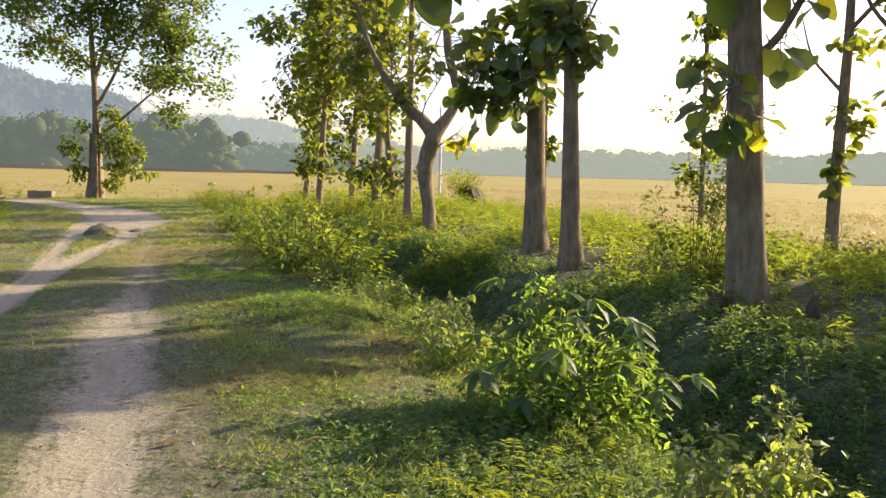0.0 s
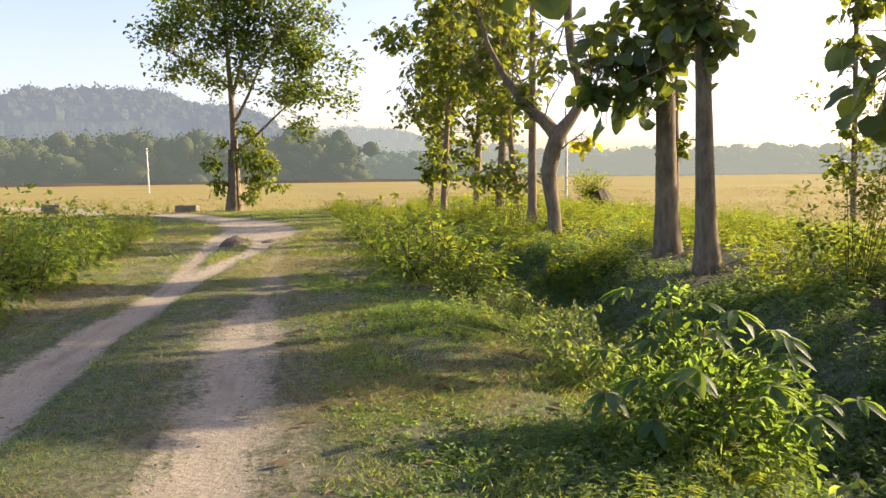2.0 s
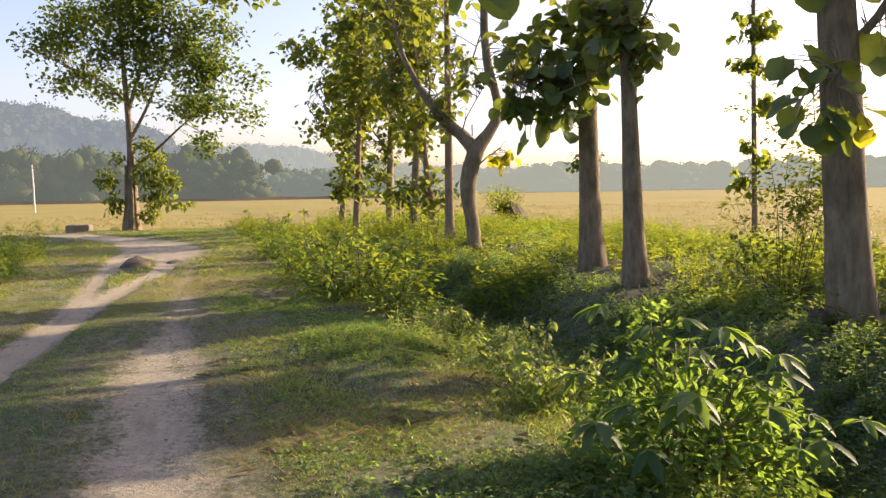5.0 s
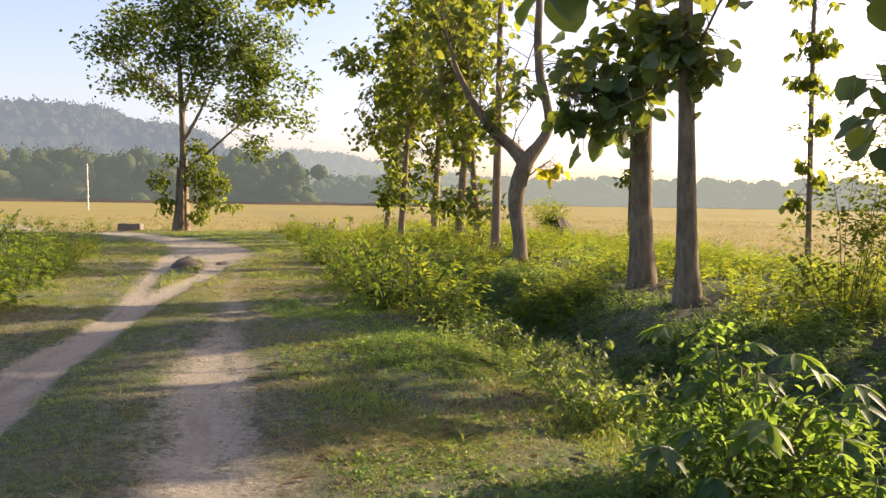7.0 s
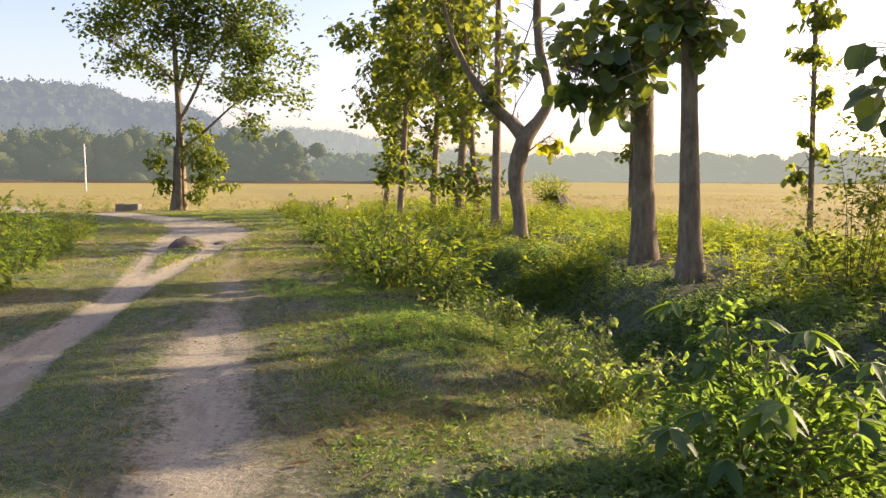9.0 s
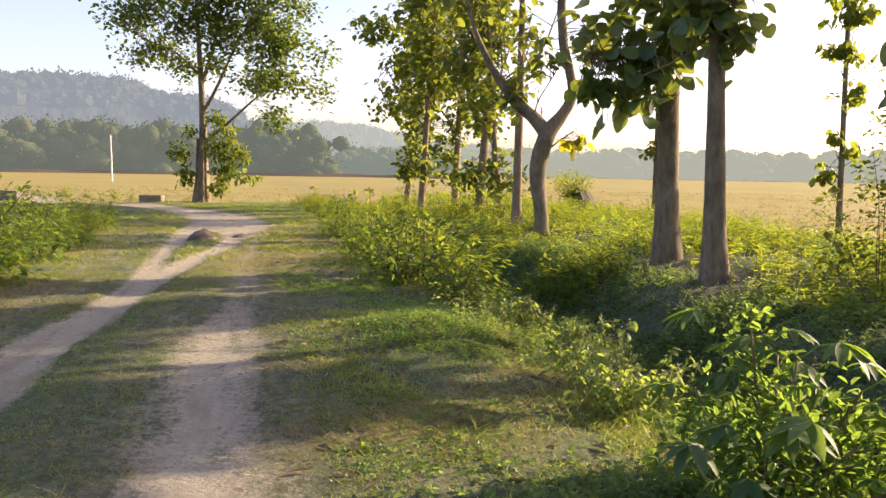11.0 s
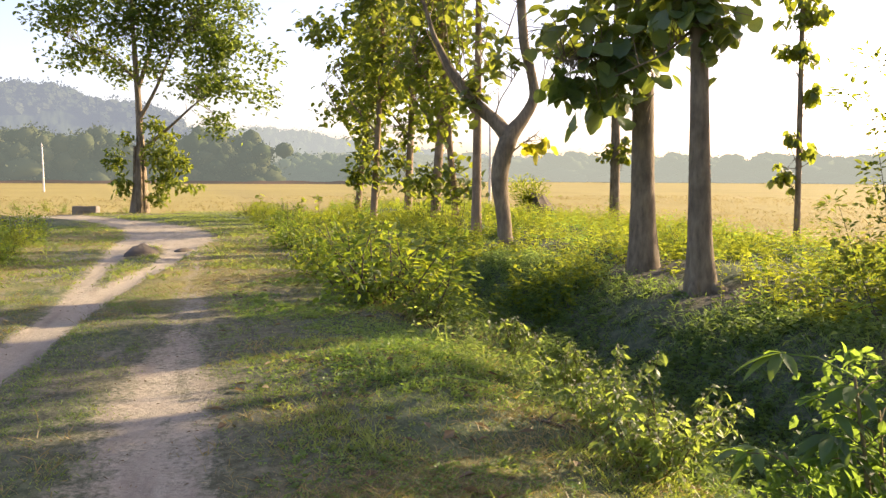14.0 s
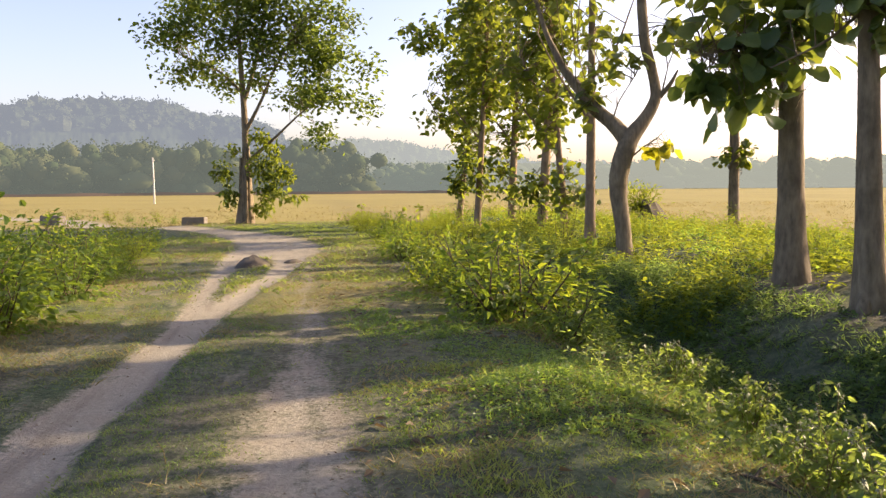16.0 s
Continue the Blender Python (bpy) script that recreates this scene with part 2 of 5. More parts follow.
def link_mesh(name, V, F, mat, parent=None, smooth=False, label=""):
    """V: n x 3; F: list of k x m index arrays (triangles, quads)."""
    me = bpy.data.meshes.new(name)
    F = [np.asarray(f, dtype=np.int32) for f in F if len(f)]
    loops = np.concatenate([f.ravel() for f in F])
    sizes = np.concatenate([np.full(len(f), f.shape[1], np.int32) for f in F])
    me.vertices.add(len(V))
    me.vertices.foreach_set("co", np.asarray(V, np.float32).ravel())
    me.loops.add(len(loops))
    me.loops.foreach_set("vertex_index", loops)
    me.polygons.add(len(sizes))
    me.polygons.foreach_set("loop_start", np.concatenate([[0], np.cumsum(sizes)[:-1]]).astype(np.int32))
    me.polygons.foreach_set("use_smooth", np.full(len(sizes), smooth))
    me.update(calc_edges=True)
    me.materials.append(mat)
    ob = new(name, me)
    if parent is not None:
        ob.parent = parent
    if label:
        tagged(ob, label)
    return ob


def base_of(name, x, y, z):
    e = new(name)
    e.location = (x, y, z)
    e.empty_display_size = 0.2
    return e


class Pile:
    """Collects many small pieces into one mesh."""

    def __init__(self):
        self.V, self.F, self.n = [], {}, 0

    def add(self, V, F):
        V = np.asarray(V, float).reshape(-1, 3)
        for f in F:
            f = np.asarray(f, np.int64)
            if len(f):
                self.F.setdefault(f.shape[1], []).append(f + self.n)
        self.V.append(V)
        self.n += len(V)
        return self

    def link(self, name, mat, parent=None, smooth=False, label="", origin=(0, 0, 0)):
        return link_mesh(name, np.concatenate(self.V) - np.asarray(origin), [np.concatenate(f) for f in self.F.values()], mat, parent, smooth, label)


KITE = (np.array([(0, 0, 0), (0.42, -0.5, 0.10), (1, 0, -0.12), (0.42, 0.5, 0.10)]), [np.array([(0, 1, 2), (0, 2, 3)])])
OVAL = (np.array([(0, 0, 0), (0.28, -0.42, 0.07), (0.68, -0.42, 0.03), (1, 0, -0.18), (0.68, 0.42, 0.03), (0.28, 0.42, 0.07), (0.5, 0, -0.02)]),
        [np.array([(0, 1, 6), (1, 2, 6), (2, 3, 6), (3, 4, 6), (4, 5, 6), (5, 0, 6)])])
FOLD = (np.array([(0, 0, 0), (0.28, -0.44, 0.10), (0.70, -0.38, 0.04), (1, 0, -0.16), (0.70, 0.38, 0.04), (0.28, 0.44, 0.10)]),
        [np.array([(0, 1, 2, 3), (0, 3, 4, 5)])])


def round_leaf():
    s = np.array([0.0, 0.12, 0.35, 0.62, 0.85, 1.0])
    half = np.array([0.10, 0.36, 0.52, 0.46, 0.25, 0.0])
    rows = [[(s[i] - (0.05 if i == 0 and w else 0), w * half[i], 0.16 * abs(w) * half[i] - 0.16 * s[i] ** 2) for w in (-1, 0, 1)] for i in range(6)]
    q = [(3 * i + j, 3 * i + j + 1, 3 * i + j + 4, 3 * i + j + 3) for i in range(5) for j in range(2)]
    return np.array(rows).reshape(-1, 3), [np.array(q)]


ROUND = round_leaf()


def lance_leaf():
    """A long pointed leaflet, folded along its rib and bent down."""
    f = np.array([0.0, 0.12, 0.35, 0.62, 0.85, 1.0])
    half = np.array([0.05, 0.28, 0.48, 0.46, 0.25, 0.0])
    rows = [[(f[i], w * half[i], 0.10 * abs(w) * half[i] - 0.30 * f[i] ** 2) for w in (-1, 0, 1)] for i in range(6)]
    q = [(3 * i + j, 3 * i + j + 1, 3 * i + j + 4, 3 * i + j + 3) for i in range(5) for j in range(2)]
    return np.array(rows).reshape(-1, 3), [np.array(q)]


LANCE = lance_leaf()
BLADE = (np.array([(0, -0.5, 0), (0, 0.5, 0), (0.55, -0.35, 0.0), (0.55, 0.35, 0.0), (1, 0, -0.16)]),
         [np.array([(2, 3, 4)]), np.array([(0, 1, 3, 2)])])


def unit(a):
    return a / np.maximum(np.linalg.norm(a, axis=-1, keepdims=True), 1e-9)


def scatter(pile, P, D, L, W, template=KITE, flip=0.35, rng=RNG):
    """Leaves with base points P, along D, lengths L and widths W, their upper sides turned roughly up."""
    P, D = np.asarray(P, float), unit(np.asarray(D, float))
    n = len(P)
    L, W = np.broadcast_to(L, n), np.broadcast_to(W, n)
    up = np.array([0, 0, 1.0]) + rng.normal(0, flip, (n, 3))
    side = unit(np.cross(D, up))
    nor = np.cross(side, D)
    T, F = template
    V = (P[:, None] + (L[:, None] * T[None, :, 0])[..., None] * D[:, None] + (W[:, None] * T[None, :, 1])[..., None] * side[:, None]
         + (L[:, None] * T[None, :, 2])[..., None] * nor[:, None])
    off = (np.arange(n) * len(T))[:, None, None]
    pile.add(V, [(f[None] + off).reshape(-1, f.shape[1]) for f in F])
    return pile


def tube(pile, pts, radii, sides=8, bump=0.0, rng=RNG, fluted=0.0):
    """A bent, tapered stem through pts."""
    pts, radii = np.asarray(pts, float), np.asarray(radii, float)
    tan = unit(np.gradient(pts, axis=0))
    ref = np.array([1.0, 0.03, 0.02]) if abs(tan[0, 2]) > 0.6 else np.array([0.02, 0.03, 1.0])
    a = unit(np.cross(tan, ref))
    b = np.cross(tan, a)
    th = np.linspace(0, 2 * np.pi, sides, endpoint=False)
    ph = rng.uniform(0, 6.28)
    r = radii[:, None] * (1 + bump * rng.normal(0, 1, (len(pts), sides)) + fluted * np.sin(3 * th + ph)[None] + 0.6 * fluted * np.sin(5 * th + 2 * ph)[None])
    V = pts[:, None] + r[..., None] * (np.cos(th)[None, :, None] * a[:, None] + np.sin(th)[None, :, None] * b[:, None])
    k, i = np.meshgrid(np.arange(len(pts) - 1), np.arange(sides), indexing="ij")
    j = (i + 1) % sides
    q = np.stack([k * sides + i, k * sides + j, (k + 1) * sides + j, (k + 1) * sides + i], -1).reshape(-1, 4)
    V = np.concatenate([V.reshape(-1, 3), pts[-1:]])
    top = (len(pts) - 1) * sides
    cap = np.stack([top + np.arange(sides), top + (np.arange(sides) + 1) % sides, np.full(sides, len(V) - 1)], -1)
    pile.add(V, [q, cap])
    return pile


def curve_through(pts, n):
    """A smooth line through a few (x, y, z, r) points."""
    pts = np.asarray(pts, float)
    s = np.r_[0, np.cumsum(np.linalg.norm(np.diff(pts[:, :3], axis=0), axis=1))]
    u = np.linspace(0, s[-1], n)
    out = np.stack([np.interp(u, s, pts[:, c]) for c in range(pts.shape[1])], -1)
    for _ in range(2):
        out[1:-1] = 0.25 * out[:-2] + 0.5 * out[1:-1] + 0.25 * out[2:]
    return out


# ---- the lie of the land ----
def lattice(ix, iy, seed):
    h = np.sin(ix * 127.1 + iy * 311.7 + seed * 74.7) * 43758.5453
    return h - np.floor(h)


def vnoise(x, y, seed=0):
    ix, iy = np.floor(x), np.floor(y)
    fx, fy = x - ix, y - iy
    fx, fy = fx * fx * (3 - 2 * fx), fy * fy * (3 - 2 * fy)
    a, b = lattice(ix, iy, seed), lattice(ix + 1, iy, seed)
    c, d = lattice(ix, iy + 1, seed), lattice(ix + 1, iy + 1, seed)
    return (a * (1 - fx) + b * fx) * (1 - fy) + (c * (1 - fx) + d * fx) * fy


def fbm(x, y, seed=0, octaves=4):
    return sum(vnoise(x * 2**o, y * 2**o, seed + o) * 0.5 ** (o + 1) for o in range(octaves))


def smooth(x, a, b):
    t = np.clip((x - a) / (b - a), 0, 1)
    return t * t * (3 - 2 * t)


def along(x, y):
    """Metres to the right of the road's line, and along it."""
    return 0.917 * x + 0.4 * y, -0.4 * x + 0.917 * y


def place(u, v):
    return 0.917 * u - 0.4 * v, 0.4 * u + 0.917 * v


def near_line(x, y, line):
    """Distance to a bent line and the half-width there; line: rows of x, y, half-width."""
    best, half = np.full(np.shape(x), 1e9), np.zeros(np.shape(x))
    for (x0, y0, h0), (x1, y1, h1) in zip(line[:-1], line[1:]):
        dx, dy = x1 - x0, y1 - y0
        t = np.clip(((x - x0) * dx + (y - y0) * dy) / (dx * dx + dy * dy), 0, 1)
        d = np.hypot(x - x0 - t * dx, y - y0 - t * dy)
        half = np.where(d < best, h0 + t * (h1 - h0), half)
        best = np.minimum(best, d)
    return best, half


def uv_line(rows):
    return [(*place(u, v), h) for u, v, h in rows]


TRACK_L = uv_line([(-1.3, -12, 0.27), (-1.32, 2, 0.27), (-1.3, 7.0, 0.26), (-1.23, 8.3, 0.25), (-1.07, 9.4, 0.23), (-0.97, 10.6, 0.22), (-0.85, 12.3, 0.22), (-0.45, 14.5, 0.16), (-0.12, 16.2, 0.17), (0.1, 18.5, 0.25), (0.1, 22, 0.5)])
TRACK_B = uv_line([(-0.95, 12.0, 0.2), (-1.02, 14, 0.11), (-1.05, 16.3, 0.13), (-1.05, 19, 0.2), (-0.7, 23, 0.5)])
TRACK_R = uv_line([(0.25, -12, 0.25), (0.22, 2, 0.25), (0.2, 7.5, 0.25), (0.32, 9.8, 0.14), (0.3, 12, 0.1), (0.35, 14, 0.06), (0.5, 17, 0.1), (0.5, 22, 0.3)])
FAR_ROAD = [(*place(-0.25, 21.0), 0.9), (-9.4, 21.2, 0.9), (-11.5, 24.6, 0.85), (-13.6, 26.6, 0.75), (-16.0, 28.6, 0.7), (-18.8, 30.8, 0.7), (-22.3, 33.4, 0.75), (-26.6, 37.0, 0.9), (-33.0, 43.0, 1.0), (-60.0, 54.0, 1.2), (-140, 82, 1.4)]


def dirt_mask(x, y):
    m = np.zeros(np.shape(x))
    for line, soft, full in ((TRACK_L, 0.10, 1.0), (TRACK_R, 0.42, 0.80 - 0.3 * smooth(along(x, y)[1], 8.3, 11.0)), (TRACK_B, 0.2, 0.85), (FAR_ROAD, 0.55, 1.0)):
        d, h = near_line(x, y, line)
        m = np.maximum(m, full * (1 - smooth(d, h - soft * 0.6, h + soft)))
    u, v = along(x, y)
    worn = smooth(u, -1.75, -1.35) * (1 - smooth(u, 0.55, 1.0)) * (1 - smooth(v, 11.5, 16.5))
    worn = worn * (1 - 0.85 * np.exp(-(((u + 0.68) / 0.24) ** 2)) * (1 - smooth(v, 10.5, 12)))     # turf kept beside the left track
    side = smooth(u, -2.6, -1.9) * (1 - smooth(u, -1.6, -1.3)) * smooth(v, 6, 9) * (1 - smooth(v, 19, 24)) * 0.3
    return np.maximum(np.maximum(m, side), worn * np.clip(0.04 + 2.2 * (fbm(u * 2.6, v * 0.42, 77) - 0.45), 0, 0.75))


def ground_z(x, y):
    x, y = np.asarray(x, float), np.asarray(y, float)
    u, v = along(x, y)
    near = 1 - smooth(np.hypot(x, y), 40, 70)
    fade = 1 - 0.75 * smooth(v, 15, 25)
    q = u - 4.5 - 0.15 * np.sin(v * 0.7)
    q = np.where(q < 0, q / 1.15, np.maximum(0, q - 0.55) / 0.85)     # flat floor, steep far bank
    z = -0.8 * np.exp(-(q**2)) * fade * near
    z += 0.12 * np.exp(-(((u - 1.95) / 0.9) ** 2 + ((v - 8.3) / 0.8) ** 2))
    z += 0.18 * smooth(u, 6.9, 8.2) * near * (1 - smooth(u, 9, 13))
    z += -0.4 * np.maximum(smooth(u, 13, 19), smooth(v - 0.25 * u, 36, 44))
    z += near * (0.10 * (fbm(x * 0.5, y * 0.5, 3) - 0.47) + 0.035 * (fbm(x * 2.2, y * 2.2, 9) - 0.47)) * (1 - 0.6 * np.exp(-((u + 0.4) / 1.6) ** 2))
    z -= 0.035 * dirt_mask(x, y) * near
    return z


def axis_lines(lo, hi, step, reach, grow=1.13):
    mids = list(np.arange(lo, hi + 1e-6, step))
    a, s = [], step
    p = hi
    while p < reach:
        s *= grow
        p += s
        a.append(p)
    b, s, p = [], step, lo
    while p > -reach:
        s *= grow
        p -= s
        b.append(p)
    return np.array(b[::-1] + mids + a)


def sheet(name, X, Y, lift=0.0, keep=None):
    Z = ground_z(X, Y) + lift
    V = np.stack([X, Y, Z], -1).reshape(-1, 3)
    n, m = X.shape
    i, j = np.meshgrid(np.arange(n - 1), np.arange(m - 1), indexing="ij")
    q = np.stack([i * m + j, (i + 1) * m + j, (i + 1) * m + j + 1, i * m + j + 1], -1).reshape(-1, 4)
    ob = link_mesh(name, V, [q], M_GROUND, smooth=True)
    u, v = along(X, Y)
    dry = np.maximum(smooth(u + 1.5 * (fbm(X * 0.4, Y * 0.4, 5) - 0.5), 14, 19), smooth(v - 0.25 * u + 2 * (fbm(X * 0.3, Y * 0.3, 6) - 0.5), 34, 38))
    dry = np.maximum(dry, smooth(-u, 22, 30))
    bare = np.clip(smooth(u, 3.0, 4.2) * (1 - smooth(u, 6.8, 8.0)), 0, 1) * 0.22
    bare = np.maximum(bare, smooth(u, -1.0, -0.8) * (1 - smooth(u, 0.7, 1.3)) * (1 - smooth(v, 13, 18)) * np.clip(0.15 + 1.4 * (fbm(X * 0.9, Y * 0.9, 31) - 0.4), 0, 0.7))
    bare = np.maximum(bare, smooth(u, 0.2, 0.5) * (1 - smooth(u, 1.0, 1.7)) * (1 - smooth(v, 12, 18)) * 0.45)
    bare = np.maximum(bare, smooth(u, -3.2, -2.4) * (1 - smooth(u, 2.4, 3.4)) * (1 - smooth(v, 20, 26)) * np.clip(2.4 * (fbm(u * 0.9, v * 0.6, 87) - 0.44), 0, 0.65) * (1 - smooth(u, 0.7, 1.2) * (1 - smooth(v, 9.2, 10.2))))
    for fx, fy in ((2.1, 12.6), (1.5, 14.8)):
        bare = np.maximum(bare, 0.9 * np.exp(-((X - fx) ** 2 + (Y - fy) ** 2) / 0.8))
    verge = smooth(v, 10.5, 13) * (1 - smooth(v, 26, 32)) * smooth(u, -3.6, -2.6) * (1 - smooth(u, 1.8, 3.0))
    dry = np.maximum(dry, verge * np.clip(0.45 + 2.2 * (fbm(X * 0.8, Y * 0.8, 35) - 0.45), 0, 0.85))
    dry = np.maximum(dry, 0.75 * np.exp(-((u - 1.5) / 0.8) ** 2 - ((v - 5.7) / 0.55) ** 2) * (0.4 + fbm(X * 2, Y * 2, 41)))
    for key, val in (("dirt", dirt_mask(X, Y)), ("dry", dry), ("bare", bare)):
        at = ob.data.attributes.new(key, "FLOAT", "POINT")
        at.data.foreach_set("value", np.ascontiguousarray(val, np.float32).ravel())
    return ob


gx, gy = axis_lines(-22, 11, 0.15, 3500), axis_lines(-4, 36, 0.15, 3500)
X, Y = np.meshgrid(gx, gy, indexing="ij")
tagged(sheet("ground", X, Y), "grassy verge, weedy ditch and dry stubble field", "ground", kind="structure")

# the road: a strip with two wheel tracks, a grassy middle and a bend
rows_v = np.r_[np.arange(-10, 24, 0.15)]
cu = np.arange(-1.75, 0.95, 0.1)
U, W_ = np.meshgrid(cu, rows_v, indexing="xy")
RX, RY = place(U, W_)
tagged(sheet("road", RX.T.copy(), RY.T.copy(), 0.004), "sandy two-track farm road with a grassy middle", "road", kind="structure")

# ---- far woods and hills ----
def lumpy(pile, c, r, rng, n=5, m=7):
    """An uneven clump of foliage."""
    th, ph = np.linspace(0.12, np.pi - 0.12, n), np.linspace(0, 2 * np.pi, m, endpoint=False)
    T, P = np.meshgrid(th, ph, indexing="ij")
    s = rng.uniform(0, 60)
    q = 1 + 0.75 * (fbm(T * 2.6 + s, np.cos(P) * 1.6 + np.sin(P) * 2.1 + s, 5, 3) - 0.45) + rng.normal(0, 0.07, T.shape)
    V = np.stack([np.sin(T) * np.cos(P) * q * r[0] + c[0], np.sin(T) * np.sin(P) * q * r[1] + c[1], np.cos(T) * q * r[2] + c[2]], -1).reshape(-1, 3)
    i, j = np.meshgrid(np.arange(n - 1), np.arange(m), indexing="ij")
    pile.add(V, [np.stack([i * m + j, (i + 1) * m + j, (i + 1) * m + (j + 1) % m, i * m + (j + 1) % m], -1).reshape(-1, 4)])


def woods(name, mat, rows, leaves, label, size, seed):
    """rows: x, y, height, width of each tree."""
    rng = np.random.default_rng(seed)
    pile = Pile()
    for x, y, h, w in rows:
        k = int(rng.integers(5, 8))
        for c in range(k):
            up = (0.08, 0.3, 0.5)[c] + rng.uniform(-0.06, 0.06) if c < 3 else rng.uniform(0.5, 0.85)
            c = np.array([x + rng.normal(0, w * 0.26), y + rng.normal(0, w * 0.2), h * up - 0.4])
            r = np.array([w * 0.27, w * 0.26, h * 0.17]) * rng.uniform(0.6, 1.25)
            if up < 0.57:
                r = r * [1.7, 1.2, 1.2]
            lumpy(pile, c, r * 0.86, rng)
            n = leaves // k
            d = unit(rng.normal(0, 1, (n, 3)))
            p = c + d * r * rng.uniform(0.75, 1.3, (n, 1))
            scatter(pile, p, d + rng.normal(0, 0.6, (n, 3)), rng.uniform(0.5, 1.3, n) * size, rng.uniform(0.4, 1.0, n) * size, KITE, 0.8, rng)
    ob = pile.link(name, mat, smooth=True)
    return tagged(ob, label, "woods", kind="stuff")


rng = np.random.default_rng(3)
rows = []
for i in range(250):
    a = radians(rng.uniform(-58, -19.3))
    far = rng.uniform(235, 300)
    rows.append((math.sin(a) * far, math.cos(a) * far, rng.uniform(10.5, 17.5) * (1.0 if a < radians(-19) else 0.8), rng.uniform(8, 13)))
woods("woodland", M_WOOD_L, rows, 260, "dark green woodland edge beyond the dry field, slight haze put in as glow", 0.85, 4)
rows = []
for i in range(60):
    a = radians(rng.uniform(-21.5, -11))
    far = rng.uniform(330, 380)
    rows.append((math.sin(a) * far, math.cos(a) * far, rng.uniform(8, 14), rng.uniform(9, 14)))
woods("woodland", M_WOOD_M, rows, 150, "grey-green trees beyond the dry field, haze put in as glow", 0.9, 6)
rows = []
for i in range(400):
    a = radians(-24 + 82 * (i + rng.uniform(0, 1)) / 400)
    far = rng.uniform(430, 520)
    rows.append((math.sin(a) * far, math.cos(a) * far, rng.uniform(14, 18.5), rng.uniform(17, 25)))
woods("woodland", M_WOOD_R, rows, 60, "line of trees at the far end of the field, haze put in as glow", 1.5, 5)


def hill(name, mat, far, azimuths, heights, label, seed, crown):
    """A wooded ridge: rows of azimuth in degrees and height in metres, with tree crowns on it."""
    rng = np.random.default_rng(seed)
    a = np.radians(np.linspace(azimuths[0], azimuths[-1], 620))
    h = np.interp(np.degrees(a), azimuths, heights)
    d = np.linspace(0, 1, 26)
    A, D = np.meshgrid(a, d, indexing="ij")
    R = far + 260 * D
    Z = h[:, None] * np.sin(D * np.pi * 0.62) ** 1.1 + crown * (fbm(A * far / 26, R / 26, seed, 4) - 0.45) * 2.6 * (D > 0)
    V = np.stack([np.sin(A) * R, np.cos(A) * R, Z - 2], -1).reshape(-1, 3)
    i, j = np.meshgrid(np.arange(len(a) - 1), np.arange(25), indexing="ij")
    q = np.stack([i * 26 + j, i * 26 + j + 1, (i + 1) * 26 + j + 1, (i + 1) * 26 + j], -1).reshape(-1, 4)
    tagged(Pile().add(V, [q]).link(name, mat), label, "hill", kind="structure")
    pile = Pile()
    for _ in range(900):
        k = int(rng.integers(0, len(a)))
        dd = rng.uniform(0.2, 0.97) ** 0.6
        r = far + 260 * dd
        s = rng.uniform(0.3, 1.15) * crown
        lumpy(pile, (math.sin(a[k]) * r, math.cos(a[k]) * r, h[k] * math.sin(dd * math.pi * 0.62) ** 1.1 - 2 + 0.3 * s), (s * 1.1, s * 1.1, s * rng.uniform(0.6, 1.25)), rng)
        d = unit(rng.normal(0, 1, (16, 3)))
        scatter(pile, np.array([math.sin(a[k]) * r, math.cos(a[k]) * r, h[k] * math.sin(dd * math.pi * 0.62) ** 1.1 - 2 + 0.4 * s]) + d * s * rng.uniform(0.8, 1.3, (16, 1)), d, rng.uniform(0.25, 0.6, 16) * s, rng.uniform(0.2, 0.45, 16) * s, KITE, 0.8, rng)
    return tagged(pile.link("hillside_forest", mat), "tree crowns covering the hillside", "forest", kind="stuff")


hill("backdrop", M_HILL, 950, (-62, -48, -43.5, -42.5, -40.5, -36, -33, -30, -27.5, -25.5, -23.5, -21.5, -19), (95, 100, 104, 96, 112, 114, 116, 102, 97, 86, 62, 42, 4), "forested hill, its blue haze put in as glow", 11, 9)
hill("backdrop", M_HILL2, 1900, (-32, -26, -22, -18, -16, -14, -12, -10, -8, -4, 2, 10, 22, 40), (100, 120, 122, 117, 114, 98, 84, 74, 66, 54, 44, 34, 32, 25), "distant ridge with trees on it, pale haze put in as glow", 12, 12)

a = np.radians(np.linspace(-60, -8, 160))
far = 226 + 3 * np.sin(a * 40)
low = np.stack([np.sin(a) * far, np.cos(a) * far, np.full(160, -0.6)], -1)
top = np.stack([np.sin(a) * (far + 2), np.cos(a) * (far + 2), 0.15 + 0.4 * vnoise(a * 60, a * 0, 8)], -1)
i = np.arange(159)
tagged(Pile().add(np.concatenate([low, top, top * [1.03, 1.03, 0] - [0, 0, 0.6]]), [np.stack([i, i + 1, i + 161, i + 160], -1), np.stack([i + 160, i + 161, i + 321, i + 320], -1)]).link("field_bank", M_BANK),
       "low dark earth bank along the field's far edge, faint haze glow put in", "bank", kind="structure")

# ---- trees ----
LEAF_SHAPES = []


